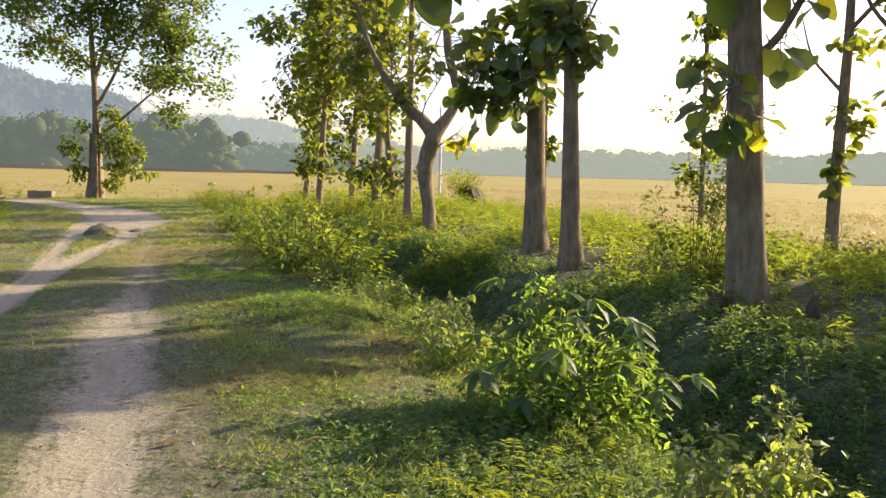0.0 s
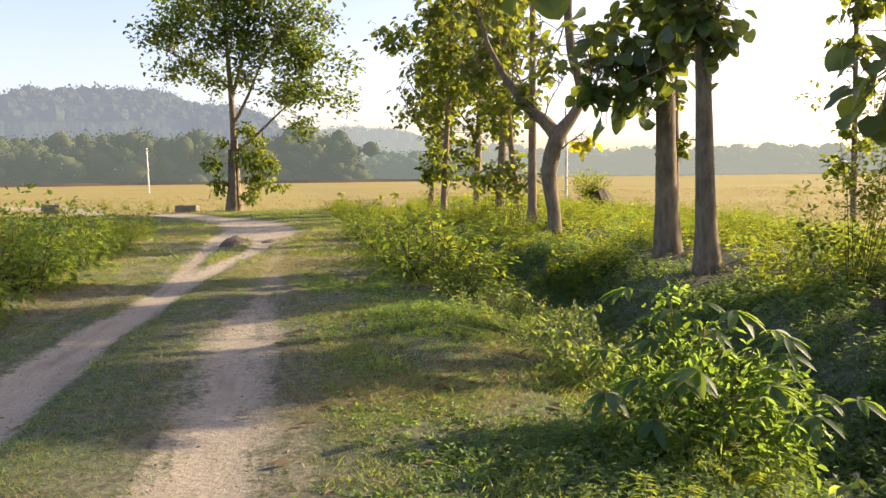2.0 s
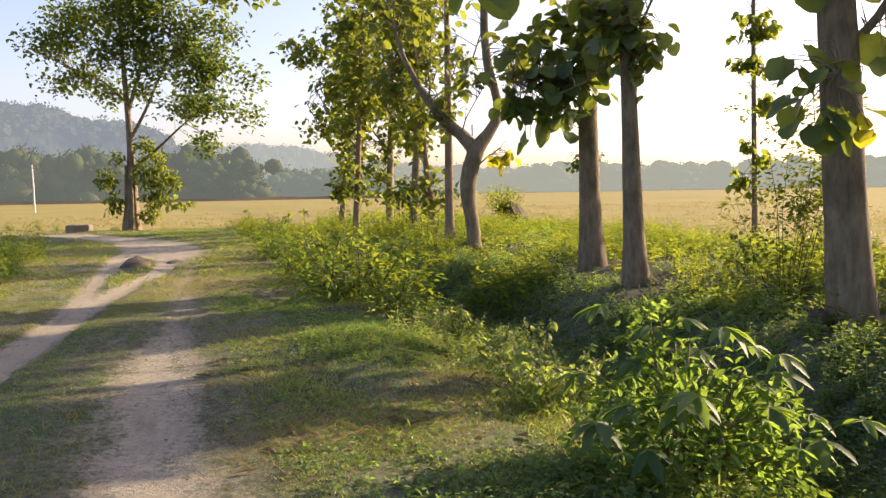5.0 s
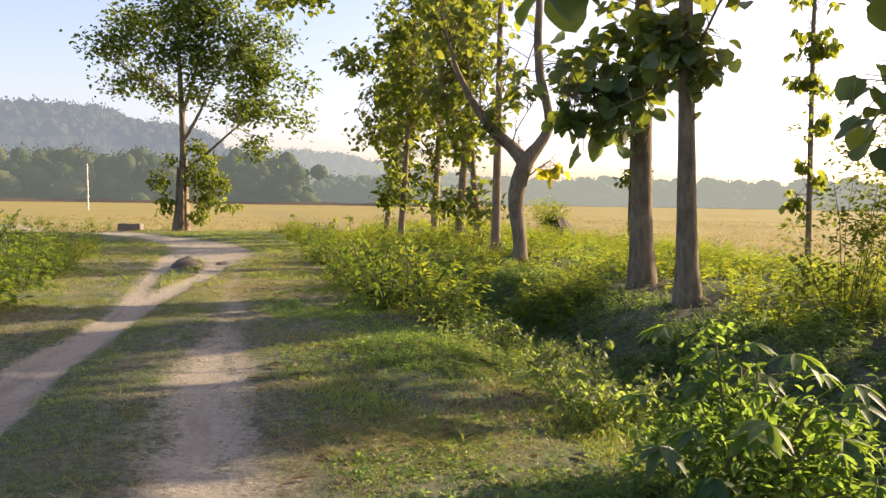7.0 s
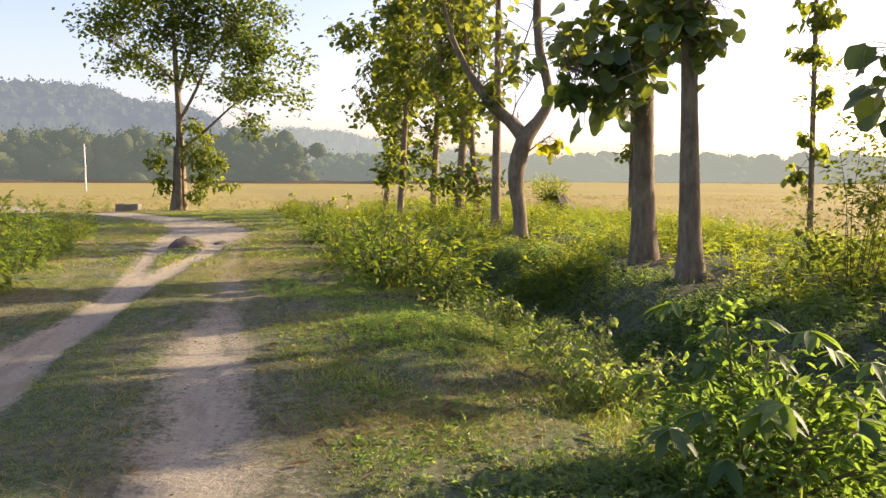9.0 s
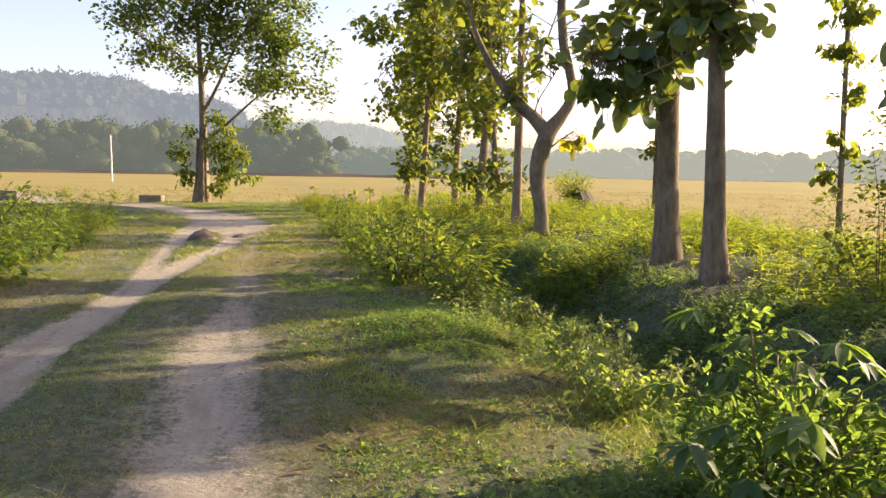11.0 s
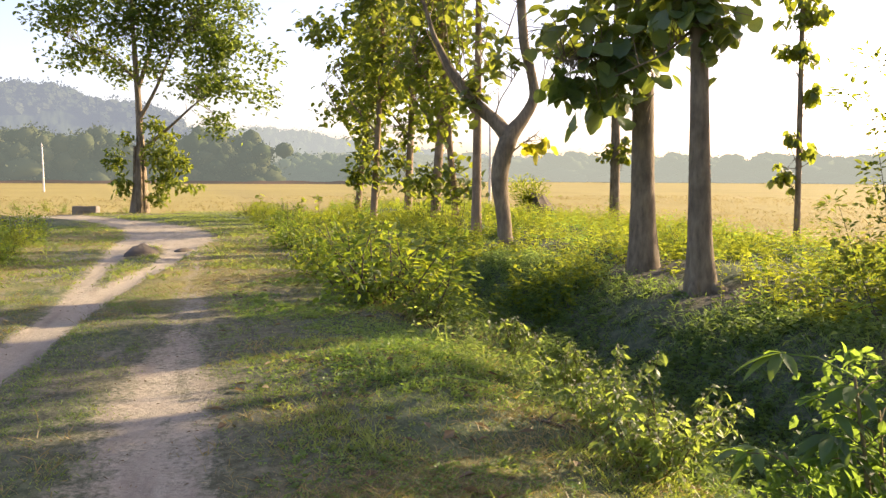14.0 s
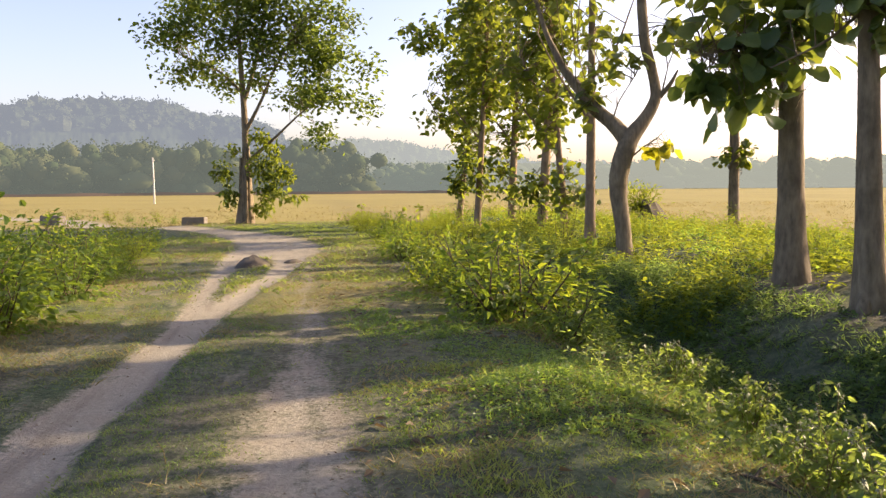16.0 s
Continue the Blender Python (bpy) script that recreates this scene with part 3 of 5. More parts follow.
def single_leaf_mesh(i, mat):
    """A broad leaf of unit length with a cupped, wavy blade and a stalk."""
    r = np.random.default_rng(50 + i)
    n, m = 11, 7
    s = np.linspace(0, 1, n)
    half = 0.45 * np.sin(np.pi * np.clip(s, 0.03, 1) ** 0.8) ** 0.55
    half[-1] = 0.01
    w = np.linspace(-1, 1, m)
    S, Wd = np.meshgrid(s, w, indexing="ij")
    xx = S - 0.10 * (np.abs(Wd) > 0.7) * (S < 0.1)
    yy = Wd * half[:, None] * (1 + 0.02 * r.normal(0, 1, S.shape))
    zz = 0.10 * np.abs(Wd) * half[:, None] * 2 - (0.12 + 0.1 * r.uniform()) * S**2 + 0.03 * np.sin(S * 9 + 3 * np.abs(Wd) + r.uniform(0, 6)) * np.abs(Wd)
    V = np.stack([xx + 0.22, yy, zz], -1).reshape(-1, 3)
    a, b = np.meshgrid(np.arange(n - 1), np.arange(m - 1), indexing="ij")
    q = np.stack([a * m + b, a * m + b + 1, (a + 1) * m + b + 1, (a + 1) * m + b], -1).reshape(-1, 4)
    p = Pile().add(V, [q])
    tube(p, [(0, 0, 0.03), (0.12, 0, 0.02), (0.24, 0, 0.0)], [0.014, 0.011, 0.008], 4)
    ob = p.link("leaf", mat, smooth=True)
    me = ob.data
    bpy.data.objects.remove(ob)
    return me


LEAF_SHAPES = [single_leaf_mesh(i, M_BIGONE) for i in range(5)]
LEAF_YELLOW = [single_leaf_mesh(9, M_YELLOW)]


def loose_leaf(parent, at, heading, length, shapes, rng):
    """One broad leaf as a part of its tree; at: relative to the tree's base."""
    ob = new("leaf", shapes[int(rng.integers(len(shapes)))])
    d = Vector(heading).normalized()
    up = Vector((rng.normal(0, 0.35), rng.normal(0, 0.35), 1.0))
    side = up.cross(d).normalized()
    nor = d.cross(side)
    m = Matrix((d, side, nor)).transposed().to_4x4()
    ob.parent = parent
    ob.matrix_basis = Matrix.Translation(at) @ m @ Matrix.Diagonal((length, length, length, 1))
    return ob


def tree(name, base, trunk, limbs=(), crown=(), singles=(), leaf=0.3, template=ROUND, bark=None, leaf_mat=None, label="", group="", seed=0,
         sides=14, flare=0.0, whorl=6, droop=0.5, loose=0.25, vines=()):
    """trunk, limbs: rows of x, y, z, radius in the world. crown: rows of centre, radii, number of leaf whorls.
    singles: rows of centre, radius, number, length, yellow or not: leaves as parts of their own."""
    rng = np.random.default_rng(seed)
    o = np.array(base, float)
    e = base_of(name, *base)
    tagged(e, label, "tree", group)
    line = curve_through(trunk, max(10, len(trunk) * 5))
    if flare:
        s = np.linspace(0, 1, len(line))
        line[:, 3] *= 1 + flare * np.exp(-s * 14)
    body = Pile()
    tube(body, line[:, :3], line[:, 3], sides, 0.018, rng, 0.035)
    body.link("trunk", bark or M_BARK, e, True, origin=o)
    bearers = []
    for lb in limbs:
        l2 = curve_through(lb, max(6, len(lb) * 4))
        q = Pile()
        tube(q, l2[:, :3], l2[:, 3], 8, 0.03, rng)
        bearers.append((l2[:, :3], q.link("limb", bark or M_BARK, e, True, origin=o)))
    for vn in vines:
        q = Pile()
        l2 = curve_through(vn, 12)
        tube(q, l2 + rng.normal(0, 0.015, l2.shape), np.full(12, 0.012), 5)
        q.link("vine", M_STEM, e, True, "thin pale hanging vine", origin=o)
    spine = np.concatenate([line[:, :3]] + [curve_through(lb, 24)[:, :3] for lb in limbs])
    if crown:
        lv, tw = Pile(), Pile()
        for c, r, k in crown:
            d = unit(rng.normal(0, 1, (k, 3)))
            nodes = np.array(c) + d * np.array(r) * rng.uniform(0.25, 1.0, (k, 1))
            for nd in nodes:
                near = spine[np.argsort(np.linalg.norm(spine - nd, axis=1) + 0.6 * np.maximum(0, spine[:, 2] - nd[2]))[int(rng.integers(5))]]
                mid = (near + nd) / 2 + rng.normal(0, 0.1, 3) + [0, 0, 0.08]
                if np.linalg.norm(near - nd) < 1.5:
                    tube(tw, [near, mid, nd], [0.014, 0.009, 0.005], 4)
            n = k * whorl
            P = np.repeat(nodes, whorl, 0) + rng.normal(0, leaf * loose, (n, 3))
            ph = rng.uniform(0, 6.283, n)
            D = np.stack([np.cos(ph), np.sin(ph), rng.normal(-droop, 0.45, n)], -1)
            L = leaf * rng.uniform(0.55, 1.15, n)
            scatter(lv, P, D, L, L * rng.uniform(0.6, 0.85, n), template, 0.45, rng)
        tagged(lv.link("crown", leaf_mat or M_BIG, e, True, origin=o), kind="stuff")
        if tw.n:
            tagged(tw.link("twig_tangle", bark or M_BARK, e, True, origin=o), kind="stuff")
    for c, r, k, length, yellow in singles:
        for _ in range(k):
            p = np.array(c) + rng.normal(0, 0.45, 3) * np.array(r)
            ph = rng.uniform(0, 6.283)
            h = (math.cos(ph), math.sin(ph), rng.normal(-0.8, 0.45))
            owner, pts = e, line[:, :3]
            for lp, lo in bearers:
                if np.linalg.norm(lp - p, axis=1).min() < np.linalg.norm(pts - p, axis=1).min():
                    owner, pts = lo, lp
            close = np.argsort(np.linalg.norm(pts - p, axis=1))[:5]
            near = pts[close[int(rng.integers(len(close)))]]
            if np.linalg.norm(near - p) < 1.2:
                q = Pile()
                tube(q, [near, near * 0.55 + p * 0.45 + rng.normal(0, 0.05, 3) + [0, 0, 0.08], p], [0.010, 0.007, 0.004], 4)
                q.link("twig", bark or M_BARK, owner, True, origin=o)
            loose_leaf(owner, Vector(p - o), h, length * rng.uniform(0.7, 1.1), LEAF_YELLOW if yellow else LEAF_SHAPES, rng)
    return e


BROAD = "broad-leaved tree with a straight grey-brown trunk on the ditch bank"
# the thick trunk
tree("tree", (3.52, 9.3, 0.0), [(3.60, 9.3, -0.35, 0.245), (3.55, 9.3, 0.15, 0.225), (3.48, 9.3, 1.0, 0.20), (3.42, 9.3, 1.95, 0.197), (3.36, 9.3, 2.9, 0.185), (3.29, 9.3, 3.8, 0.165), (3.2, 9.35, 6.0, 0.13), (3.25, 9.4, 9.0, 0.07)],
     [[(3.4, 9.3, 2.8, 0.06), (3.7, 9.2, 3.1, 0.045), (4.0, 9.15, 3.75, 0.04), (4.4, 9.1, 4.8, 0.03)],
      [(3.38, 9.25, 2.55, 0.03), (3.25, 8.9, 2.65, 0.022), (3.05, 8.55, 2.5, 0.012)],
      [(3.5, 9.2, 0.15, 0.08), (3.35, 8.9, -0.08, 0.05), (3.2, 8.6, -0.4, 0.03)], [(3.65, 9.2, 0.12, 0.07), (3.9, 8.9, -0.05, 0.045), (4.2, 8.65, -0.25, 0.035), (4.35, 8.4, -0.55, 0.025)],
      [(4.0, 8.85, 0.0, 0.05), (4.05, 8.5, -0.25, 0.04), (4.0, 8.3, -0.6, 0.03)],
      [(3.25, 9.35, 4.2, 0.06), (2.2, 8.6, 4.1, 0.045), (1.0, 7.6, 3.5, 0.03), (0.0, 6.85, 3.2, 0.014)]],
     [((3.3, 9.3, 5.6), (1.9, 1.9, 1.0), 60), ((3.3, 9.3, 7.2), (2.2, 2.2, 1.3), 46), ((3.2, 9.4, 8.6), (1.6, 1.6, 1.2), 30), ((4.6, 9.2, 5.3), (1.2, 1.2, 0.8), 18), ((1.6, 8.1, 4.6), (1.0, 0.9, 0.5), 10)],
     [((2.75, 8.6, 2.6), (0.3, 0.2, 0.45), 10, 0.29, False), ((2.95, 8.55, 2.1), (0.3, 0.12, 0.3), 9, 0.30, False), ((3.25, 8.32, 2.0), (0.12, 0.05, 0.18), 3, 0.2, True), ((2.95, 8.5, 2.3), (0.35, 0.12, 0.4), 7, 0.31, False),
      ((3.75, 9.1, 2.95), (0.3, 0.25, 0.2), 5, 0.33, False), ((4.0, 9.1, 3.7), (0.5, 0.3, 0.4), 6, 0.36, False), ((4.0, 9.0, 3.55), (0.2, 0.1, 0.2), 2, 0.28, True),
      ((-0.12, 6.85, 3.1), (0.2, 0.15, 0.1), 7, 0.34, False), ((1.0, 7.6, 3.75), (0.5, 0.4, 0.2), 9, 0.38, False), ((2.9, 9.0, 3.7), (0.5, 0.3, 0.5), 8, 0.4, False)],
     leaf=0.36, label="thick grey trunk with huge hanging leaves beside the ditch", group="trees along the ditch", seed=1, sides=20, flare=0.18)
# the pair
tree("tree", (1.48, 15.1, 0.1), [(1.5, 15.1, -0.3, 0.26), (1.48, 15.1, 0.2, 0.235), (1.45, 15.1, 0.95, 0.19), (1.42, 15.1, 2.3, 0.17), (1.4, 15.1, 3.2, 0.165), (1.35, 15.1, 6, 0.12), (1.3, 15.1, 9, 0.06)],
     [[(1.4, 15.1, 3.3, 0.05), (0.8, 14.8, 3.5, 0.035), (0.1, 14.5, 3.3, 0.02)]],
     [((1.2, 15.0, 5.4), (1.5, 1.5, 1.0), 22), ((1.3, 15.1, 7.6), (1.5, 1.5, 1.5), 18), ((1.0, 14.8, 4.3), (0.9, 0.6, 0.45), 12), ((0.75, 14.7, 3.3), (0.75, 0.5, 0.6), 12), ((0.4, 14.6, 3.9), (0.9, 0.5, 0.5), 10), ((1.6, 14.8, 3.8), (0.7, 0.5, 0.5), 9)],
     [((0.85, 14.5, 3.2), (0.95, 0.4, 0.75), 66, 0.32, False), ((0.15, 14.4, 3.0), (0.4, 0.25, 0.5), 28, 0.32, False), ((1.45, 14.6, 3.5), (0.6, 0.3, 0.5), 18, 0.32, False), ((1.2, 14.6, 3.9), (0.6, 0.3, 0.4), 24, 0.32, False), ((0.75, 14.6, 2.65), (0.4, 0.25, 0.2), 7, 0.32, False)],
     leaf=0.32, label=BROAD, group="trees along the ditch", seed=2, sides=18, flare=0.2)
tree("tree", (1.9, 13.0, -0.1), [(1.97, 13.0, -0.5, 0.255), (1.94, 13.0, 0.1, 0.195), (1.905, 13.0, 0.5, 0.162), (1.875, 13.0, 1.4, 0.142), (1.835, 13.0, 2.5, 0.122), (1.805, 13.0, 3.2, 0.113), (1.7, 13.0, 6, 0.09), (1.7, 13.1, 9, 0.05)],
     [[(1.74, 13.0, 3.5, 0.022), (1.35, 12.9, 3.15, 0.016), (0.7, 12.8, 2.85, 0.008)], [(1.74, 13.0, 3.2, 0.03), (2.0, 12.95, 3.9, 0.022), (2.3, 12.9, 4.6, 0.015)],
      [(1.95, 12.95, 0.15, 0.1), (2.15, 12.8, 0.0, 0.07), (2.45, 12.65, -0.1, 0.05), (2.75, 12.6, -0.2, 0.03)], [(1.85, 12.9, 0.2, 0.1), (1.78, 12.75, -0.1, 0.07), (1.72, 12.6, -0.35, 0.05)], [(2.0, 13.0, 0.1, 0.09), (2.25, 12.95, 0.0, 0.06), (2.5, 13.0, -0.1, 0.04)]],
     [((1.8, 13.0, 5.2), (1.6, 1.6, 1.1), 30), ((1.7, 13.0, 7.4), (1.5, 1.5, 1.5), 22), ((1.9, 13.0, 3.85), (0.55, 0.45, 0.45), 11), ((1.2, 13.0, 4.1), (0.6, 0.45, 0.35), 8)],
     [((2.05, 12.85, 3.6), (0.32, 0.25, 0.5), 30, 0.28, False), ((1.5, 12.8, 3.75), (0.5, 0.3, 0.4), 26, 0.30, False), ((2.05, 13.0, 2.95), (0.15, 0.12, 0.25), 4, 0.28, False)],
     leaf=0.32, label="slender pale trunk with a flared, root-grown foot on the ditch edge", group="trees along the ditch", seed=3, sides=18, flare=0.35)
# the forked one
tree("tree", (-0.85, 19.6, 0.0), [(-0.85, 19.6, -0.3, 0.19), (-0.85, 19.6, 0.0, 0.17), (-0.90, 19.6, 0.65, 0.155), (-1.01, 19.6, 1.35, 0.18), (-1.00, 19.6, 1.75, 0.2), (-0.88, 19.6, 2.2, 0.2), (-0.77, 19.65, 2.5, 0.19), (-0.48, 19.75, 2.85, 0.135), (-0.23, 19.85, 3.3, 0.115), (-0.31, 19.85, 3.75, 0.105), (-0.50, 19.8, 4.4, 0.11), (-0.58, 19.8, 5.3, 0.1), (-0.53, 19.8, 7.5, 0.06)],
     [[(-0.79, 19.65, 2.35, 0.18), (-1.08, 19.75, 2.78, 0.16), (-1.43, 19.8, 3.02, 0.14), (-1.73, 19.8, 3.4, 0.125), (-2.13, 19.8, 3.9, 0.09), (-2.53, 19.85, 4.7, 0.055), (-2.93, 19.9, 6, 0.03)],
      [(-0.21, 19.85, 3.3, 0.06), (0.02, 19.8, 3.55, 0.05), (0.17, 19.8, 3.85, 0.02)], [(-0.13, 19.8, 3.45, 0.02), (-0.01, 19.8, 4.0, 0.008)],
      [(-1.13, 19.7, 2.85, 0.02), (-1.03, 19.6, 3.2, 0.014), (-0.68, 19.5, 3.75, 0.008)], [(-0.83, 19.6, 2.0, 0.02), (-0.48, 19.6, 2.3, 0.014), (-0.23, 19.6, 2.45, 0.008)]],
     [((-0.73, 19.8, 7.5), (1.3, 1.3, 1.2), 26), ((-2.83, 19.9, 6.0), (1.0, 1.0, 1.0), 20), ((-0.93, 19.6, 4.0), (0.5, 0.4, 0.6), 7), ((-1.53, 19.6, 3.5), (0.5, 0.4, 0.4), 7), ((0.07, 19.8, 4.6), (0.5, 0.4, 0.4), 8)],
     [((-0.15, 19.5, 2.3), (0.3, 0.15, 0.25), 13, 0.34, True)],
     vines=[[(-2.13, 19.7, 6.4), (-1.98, 19.65, 5.0), (-1.91, 19.65, 3.7), (-1.78, 19.7, 3.2)], [(-2.43, 19.7, 6.6), (-2.28, 19.7, 5.2), (-2.13, 19.7, 4.0)], [(-1.83, 19.7, 5.8), (-1.88, 19.7, 4.4), (-1.63, 19.75, 3.4)]],
     leaf=0.28, label="forked tree with a crooked trunk and dead snag", group="trees along the ditch", seed=4, sides=16, flare=0.1)

# the slender grove behind it
GROVE = "slender tree with yellow-green broad leaves in a loose grove"
for i, (x, y, r0, top, low, lean) in enumerate([(-1.65, 22.0, 0.13, 9.5, 3.0, 0.0), (-3.28, 27.0, 0.165, 10, 2.6, 0.05), (-2.46, 25.3, 0.11, 9, 2.8, -0.08), (-4.76, 31.0, 0.15, 9.5, 2.4, 0.03), (-7.1, 33.0, 0.13, 9, 2.0, 0.1), (-5.6, 28.6, 0.12, 9, 3.2, 0.05)]):
    rg = np.random.default_rng(70 + i)
    crown_rows = []
    for k in range(9):
        f = k / 8
        zc = low + 0.5 + f * (top - low - 0.4)
        sp = (0.55, 0.95, 1.25, 1.35, 1.3, 1.2, 1.1, 0.9, 0.6)[k] * (0.45 if i == 0 and k < 4 else 1.0)
        crown_rows.append(((x + lean * zc + rg.normal(0, 0.25) + (-0.5 if i in (1, 3, 4) else -0.1) * (f > 0.2), y + rg.normal(0, 0.3), zc), (sp, sp, 0.55), int(24 * sp) if i else int(9 * sp)))
    crown_rows += [((x + rg.normal(0, 0.35), y - 0.2, rg.uniform(1.0, 2.4)), (0.35, 0.3, 0.35), 7) for _ in range(3)] if i else []
    tree("tree", (x, y, 0), [(x, y, -0.3, r0 * 1.25), (x, y, 0.4, r0), (x + lean * 2.5, y, 2.5, r0 * 0.85), (x + lean * 5, y + 0.1, 5, r0 * 0.65), (x + lean * top, y, top, 0.03)],
         [[(x + lean * 3, y, 3.0, r0 * 0.3), (x - 0.7, y - 0.2, 4.0, r0 * 0.2), (x - 1.3, y - 0.3, 5.2, 0.012)], [(x + lean * 4, y, 4.0, r0 * 0.3), (x + 0.6, y + 0.2, 4.8, r0 * 0.2), (x + 1.0, y + 0.3, 6.0, 0.012)]],
         crown_rows + ([((-7.6, 30.5, 6.9), (1.3, 1.0, 0.6), 34), ((-6.6, 30.5, 5.6), (1.1, 1.0, 0.7), 30), ((-6.5, 31, 4.2), (0.8, 0.9, 0.7), 20), ((-6.2, 31, 3.0), (0.5, 0.6, 0.5), 9)] if i == 3 else [((-8.2, 25.6, 8.0), (1.7, 0.8, 0.45), 30), ((-9.6, 26.5, 8.3), (1.0, 0.8, 0.4), 14)] if i == 5 else []), leaf=0.29, bark=M_BARK2, leaf_mat=M_MID, label=GROVE, group="grove trees", seed=20 + i, sides=10, whorl=7, template=OVAL, loose=0.7)

# thin trees across the undergrowth
tree("tree", (7.82, 26.7, 0.0), [(7.83, 26.7, -0.3, 0.11), (7.81, 26.7, 0.8, 0.095), (7.74, 26.7, 3.8, 0.08), (7.68, 26.7, 7.0, 0.07), (7.7, 26.7, 10, 0.03)], (),
     [((7.35, 26.6, 1.55), (0.3, 0.3, 0.6), 9), ((8.0, 26.6, 2.4), (0.25, 0.3, 0.25), 4), ((7.5, 26.6, 2.7), (0.2, 0.2, 0.2), 3), ((8.05, 26.6, 4.0), (0.35, 0.3, 0.3), 8), ((7.9, 26.6, 5.2), (0.6, 0.4, 0.3), 8), ((7.3, 26.6, 5.3), (0.4, 0.4, 0.3), 6), ((7.7, 26.6, 6.6), (0.9, 0.6, 0.7), 20), ((7.7, 26.7, 8.7), (1.2, 1.2, 1.2), 26)],
     leaf=0.3, leaf_mat=M_MID, label="thin pole-like tree with sparse tufts of leaves", group="thin trees", seed=31, sides=8, droop=1.1)
tree("tree", (2.69, 29.6, 0.0), [(2.7, 29.6, -0.3, 0.2), (2.69, 29.6, 0.7, 0.175), (2.66, 29.6, 3.4, 0.15), (2.6, 29.6, 6, 0.12), (2.6, 29.6, 9, 0.05)], (),
     [((3.0, 29.4, 2.5), (0.35, 0.3, 0.45), 9), ((2.3, 29.4, 2.4), (0.25, 0.3, 0.3), 5), ((2.6, 29.6, 4.2), (0.6, 0.5, 0.7), 14), ((2.6, 29.6, 6.8), (1.2, 1.2, 1.6), 30)],
     leaf=0.3, leaf_mat=M_MID, label="straight tree with leafy tufts on its trunk", group="thin trees", seed=32, sides=10)
# high crown clumps, out of view, are placed to shade road and verge
for i, (x, y, r0) in enumerate([(8.9, 19.3, 0.145), (7.35, 13.4, 0.13), (15.8, 26.0, 0.2)]):
    tree("tree", (x, y, -0.1), [(x, y, -0.4, r0 * 1.2), (x - 0.02, y, 1.5, r0), (x + 0.05, y, 4.5, r0 * 0.8), (x, y, 9, 0.05)],
         [[(x, y, 3.6, 0.05), (x - 0.8, y, 4.4, 0.03), (x - 1.1, y, 5.5, 0.012)], [(x + 0.02, y, 5.0, 0.06), (x + 0.8, y - 0.9, 6.2, 0.04), (x + 1.7, y - 1.8, 7.0, 0.015)]],
         [((x - 0.1 + 0.5 * i, y - 0.2, 1.6), (0.3, 0.3, 0.7), 8), ((x + 0.3 + 0.3 * i, y, 2.9), (0.5 + 0.3 * i, 0.6, 0.7), 12 + 10 * i), ((x + 0.4 + 0.35 * i + 0.8 * (i == 0), y - (1.45, 0.9, 0)[i], 5.7), ((1.2, 1.1, 1.9)[i], (1.1, 1.0, 1.9)[i], 0.6), (80, 120, 6)[i]), ((x + 0.5, y - 0.9 * (i == 1), 4.8), (0.9 - 0.3 * (i == 1), 1.1 - 0.5 * (i == 1), 0.4), (8, 30, 4)[i]), ((x + 0.3 + 0.35 * i + 0.85 * (i == 0), y - (1.45, 0.9, 0)[i], 6.6), ((1.2, 1.4, 2.0)[i], (1.1, 1.2, 2.0)[i], 0.8), (100, 120, 12)[i]), ((x + 0.3 + 0.95 * (i == 0), y - (1.7, 0.9, 0)[i], 7.8), ((1.2, 1.5, 2.0)[i], (1.1, 1.5, 2.0)[i], 0.9), (120, 90, 12)[i])] + ([((8.3, 14.6, 6.65), (0.75, 0.8, 0.3), 45)] if i == 1 else []) + ([((10.2, 18.1, 6.9), (1.0, 0.6, 0.5), 44), ((9.6, 17.9, 6.8), (0.7, 0.6, 0.5), 26)] if i == 0 else []),
         leaf=0.32, leaf_mat=M_MID, label="tree with leaves low on its trunk at the field's edge", group="thin trees", seed=35 + i, sides=10)

# more grove beside the ditch: unseen trees added so their shade lies on the road
for i, (u, v, top, low) in enumerate([(7.9, 2.2, 8, 1.9), (7.0, -0.9, 9, 1.8), (7.4, -5.0, 9, 1.8)]):
    x, y = place(u, v)
    rg = np.random.default_rng(90 + i)
    tree("tree", (x, y, 0.0), [(x, y, -0.3, 0.24), (x, y, 0.3, 0.19), (x + 0.05, y, 3, 0.15), (x, y, top, 0.04)], (),
         [((x + rg.normal(0, 0.4), y + rg.normal(0, 0.4), low + 0.6 + k * (top - low) / 6), (1.4, 1.5, 0.6), 26) for k in range(6)],
         leaf=0.4, label="unseen broad-leaved tree added to shade the road", group="trees along the ditch", seed=40 + i, sides=10)

# unseen low bushy trees, added on the bank so their shade lies in the ditch
for i, (x, y) in enumerate([(9.0, 10.7), (8.9, 12.1)]):
    tree("tree", (x, y, 0.1), [(x, y, -0.2, 0.1), (x + 0.03, y, 1.2, 0.07), (x, y, 3.3, 0.02)], (),
         [((x, y, 1.3 + 0.55 * k), ((1.4, 1.2)[i], (1.4, 1.0)[i], 0.4), 46) for k in range(3)],
         leaf=0.3, leaf_mat=M_MID, label="unseen low bushy tree added to shade the ditch", group="trees along the ditch", seed=47 + i, sides=8)

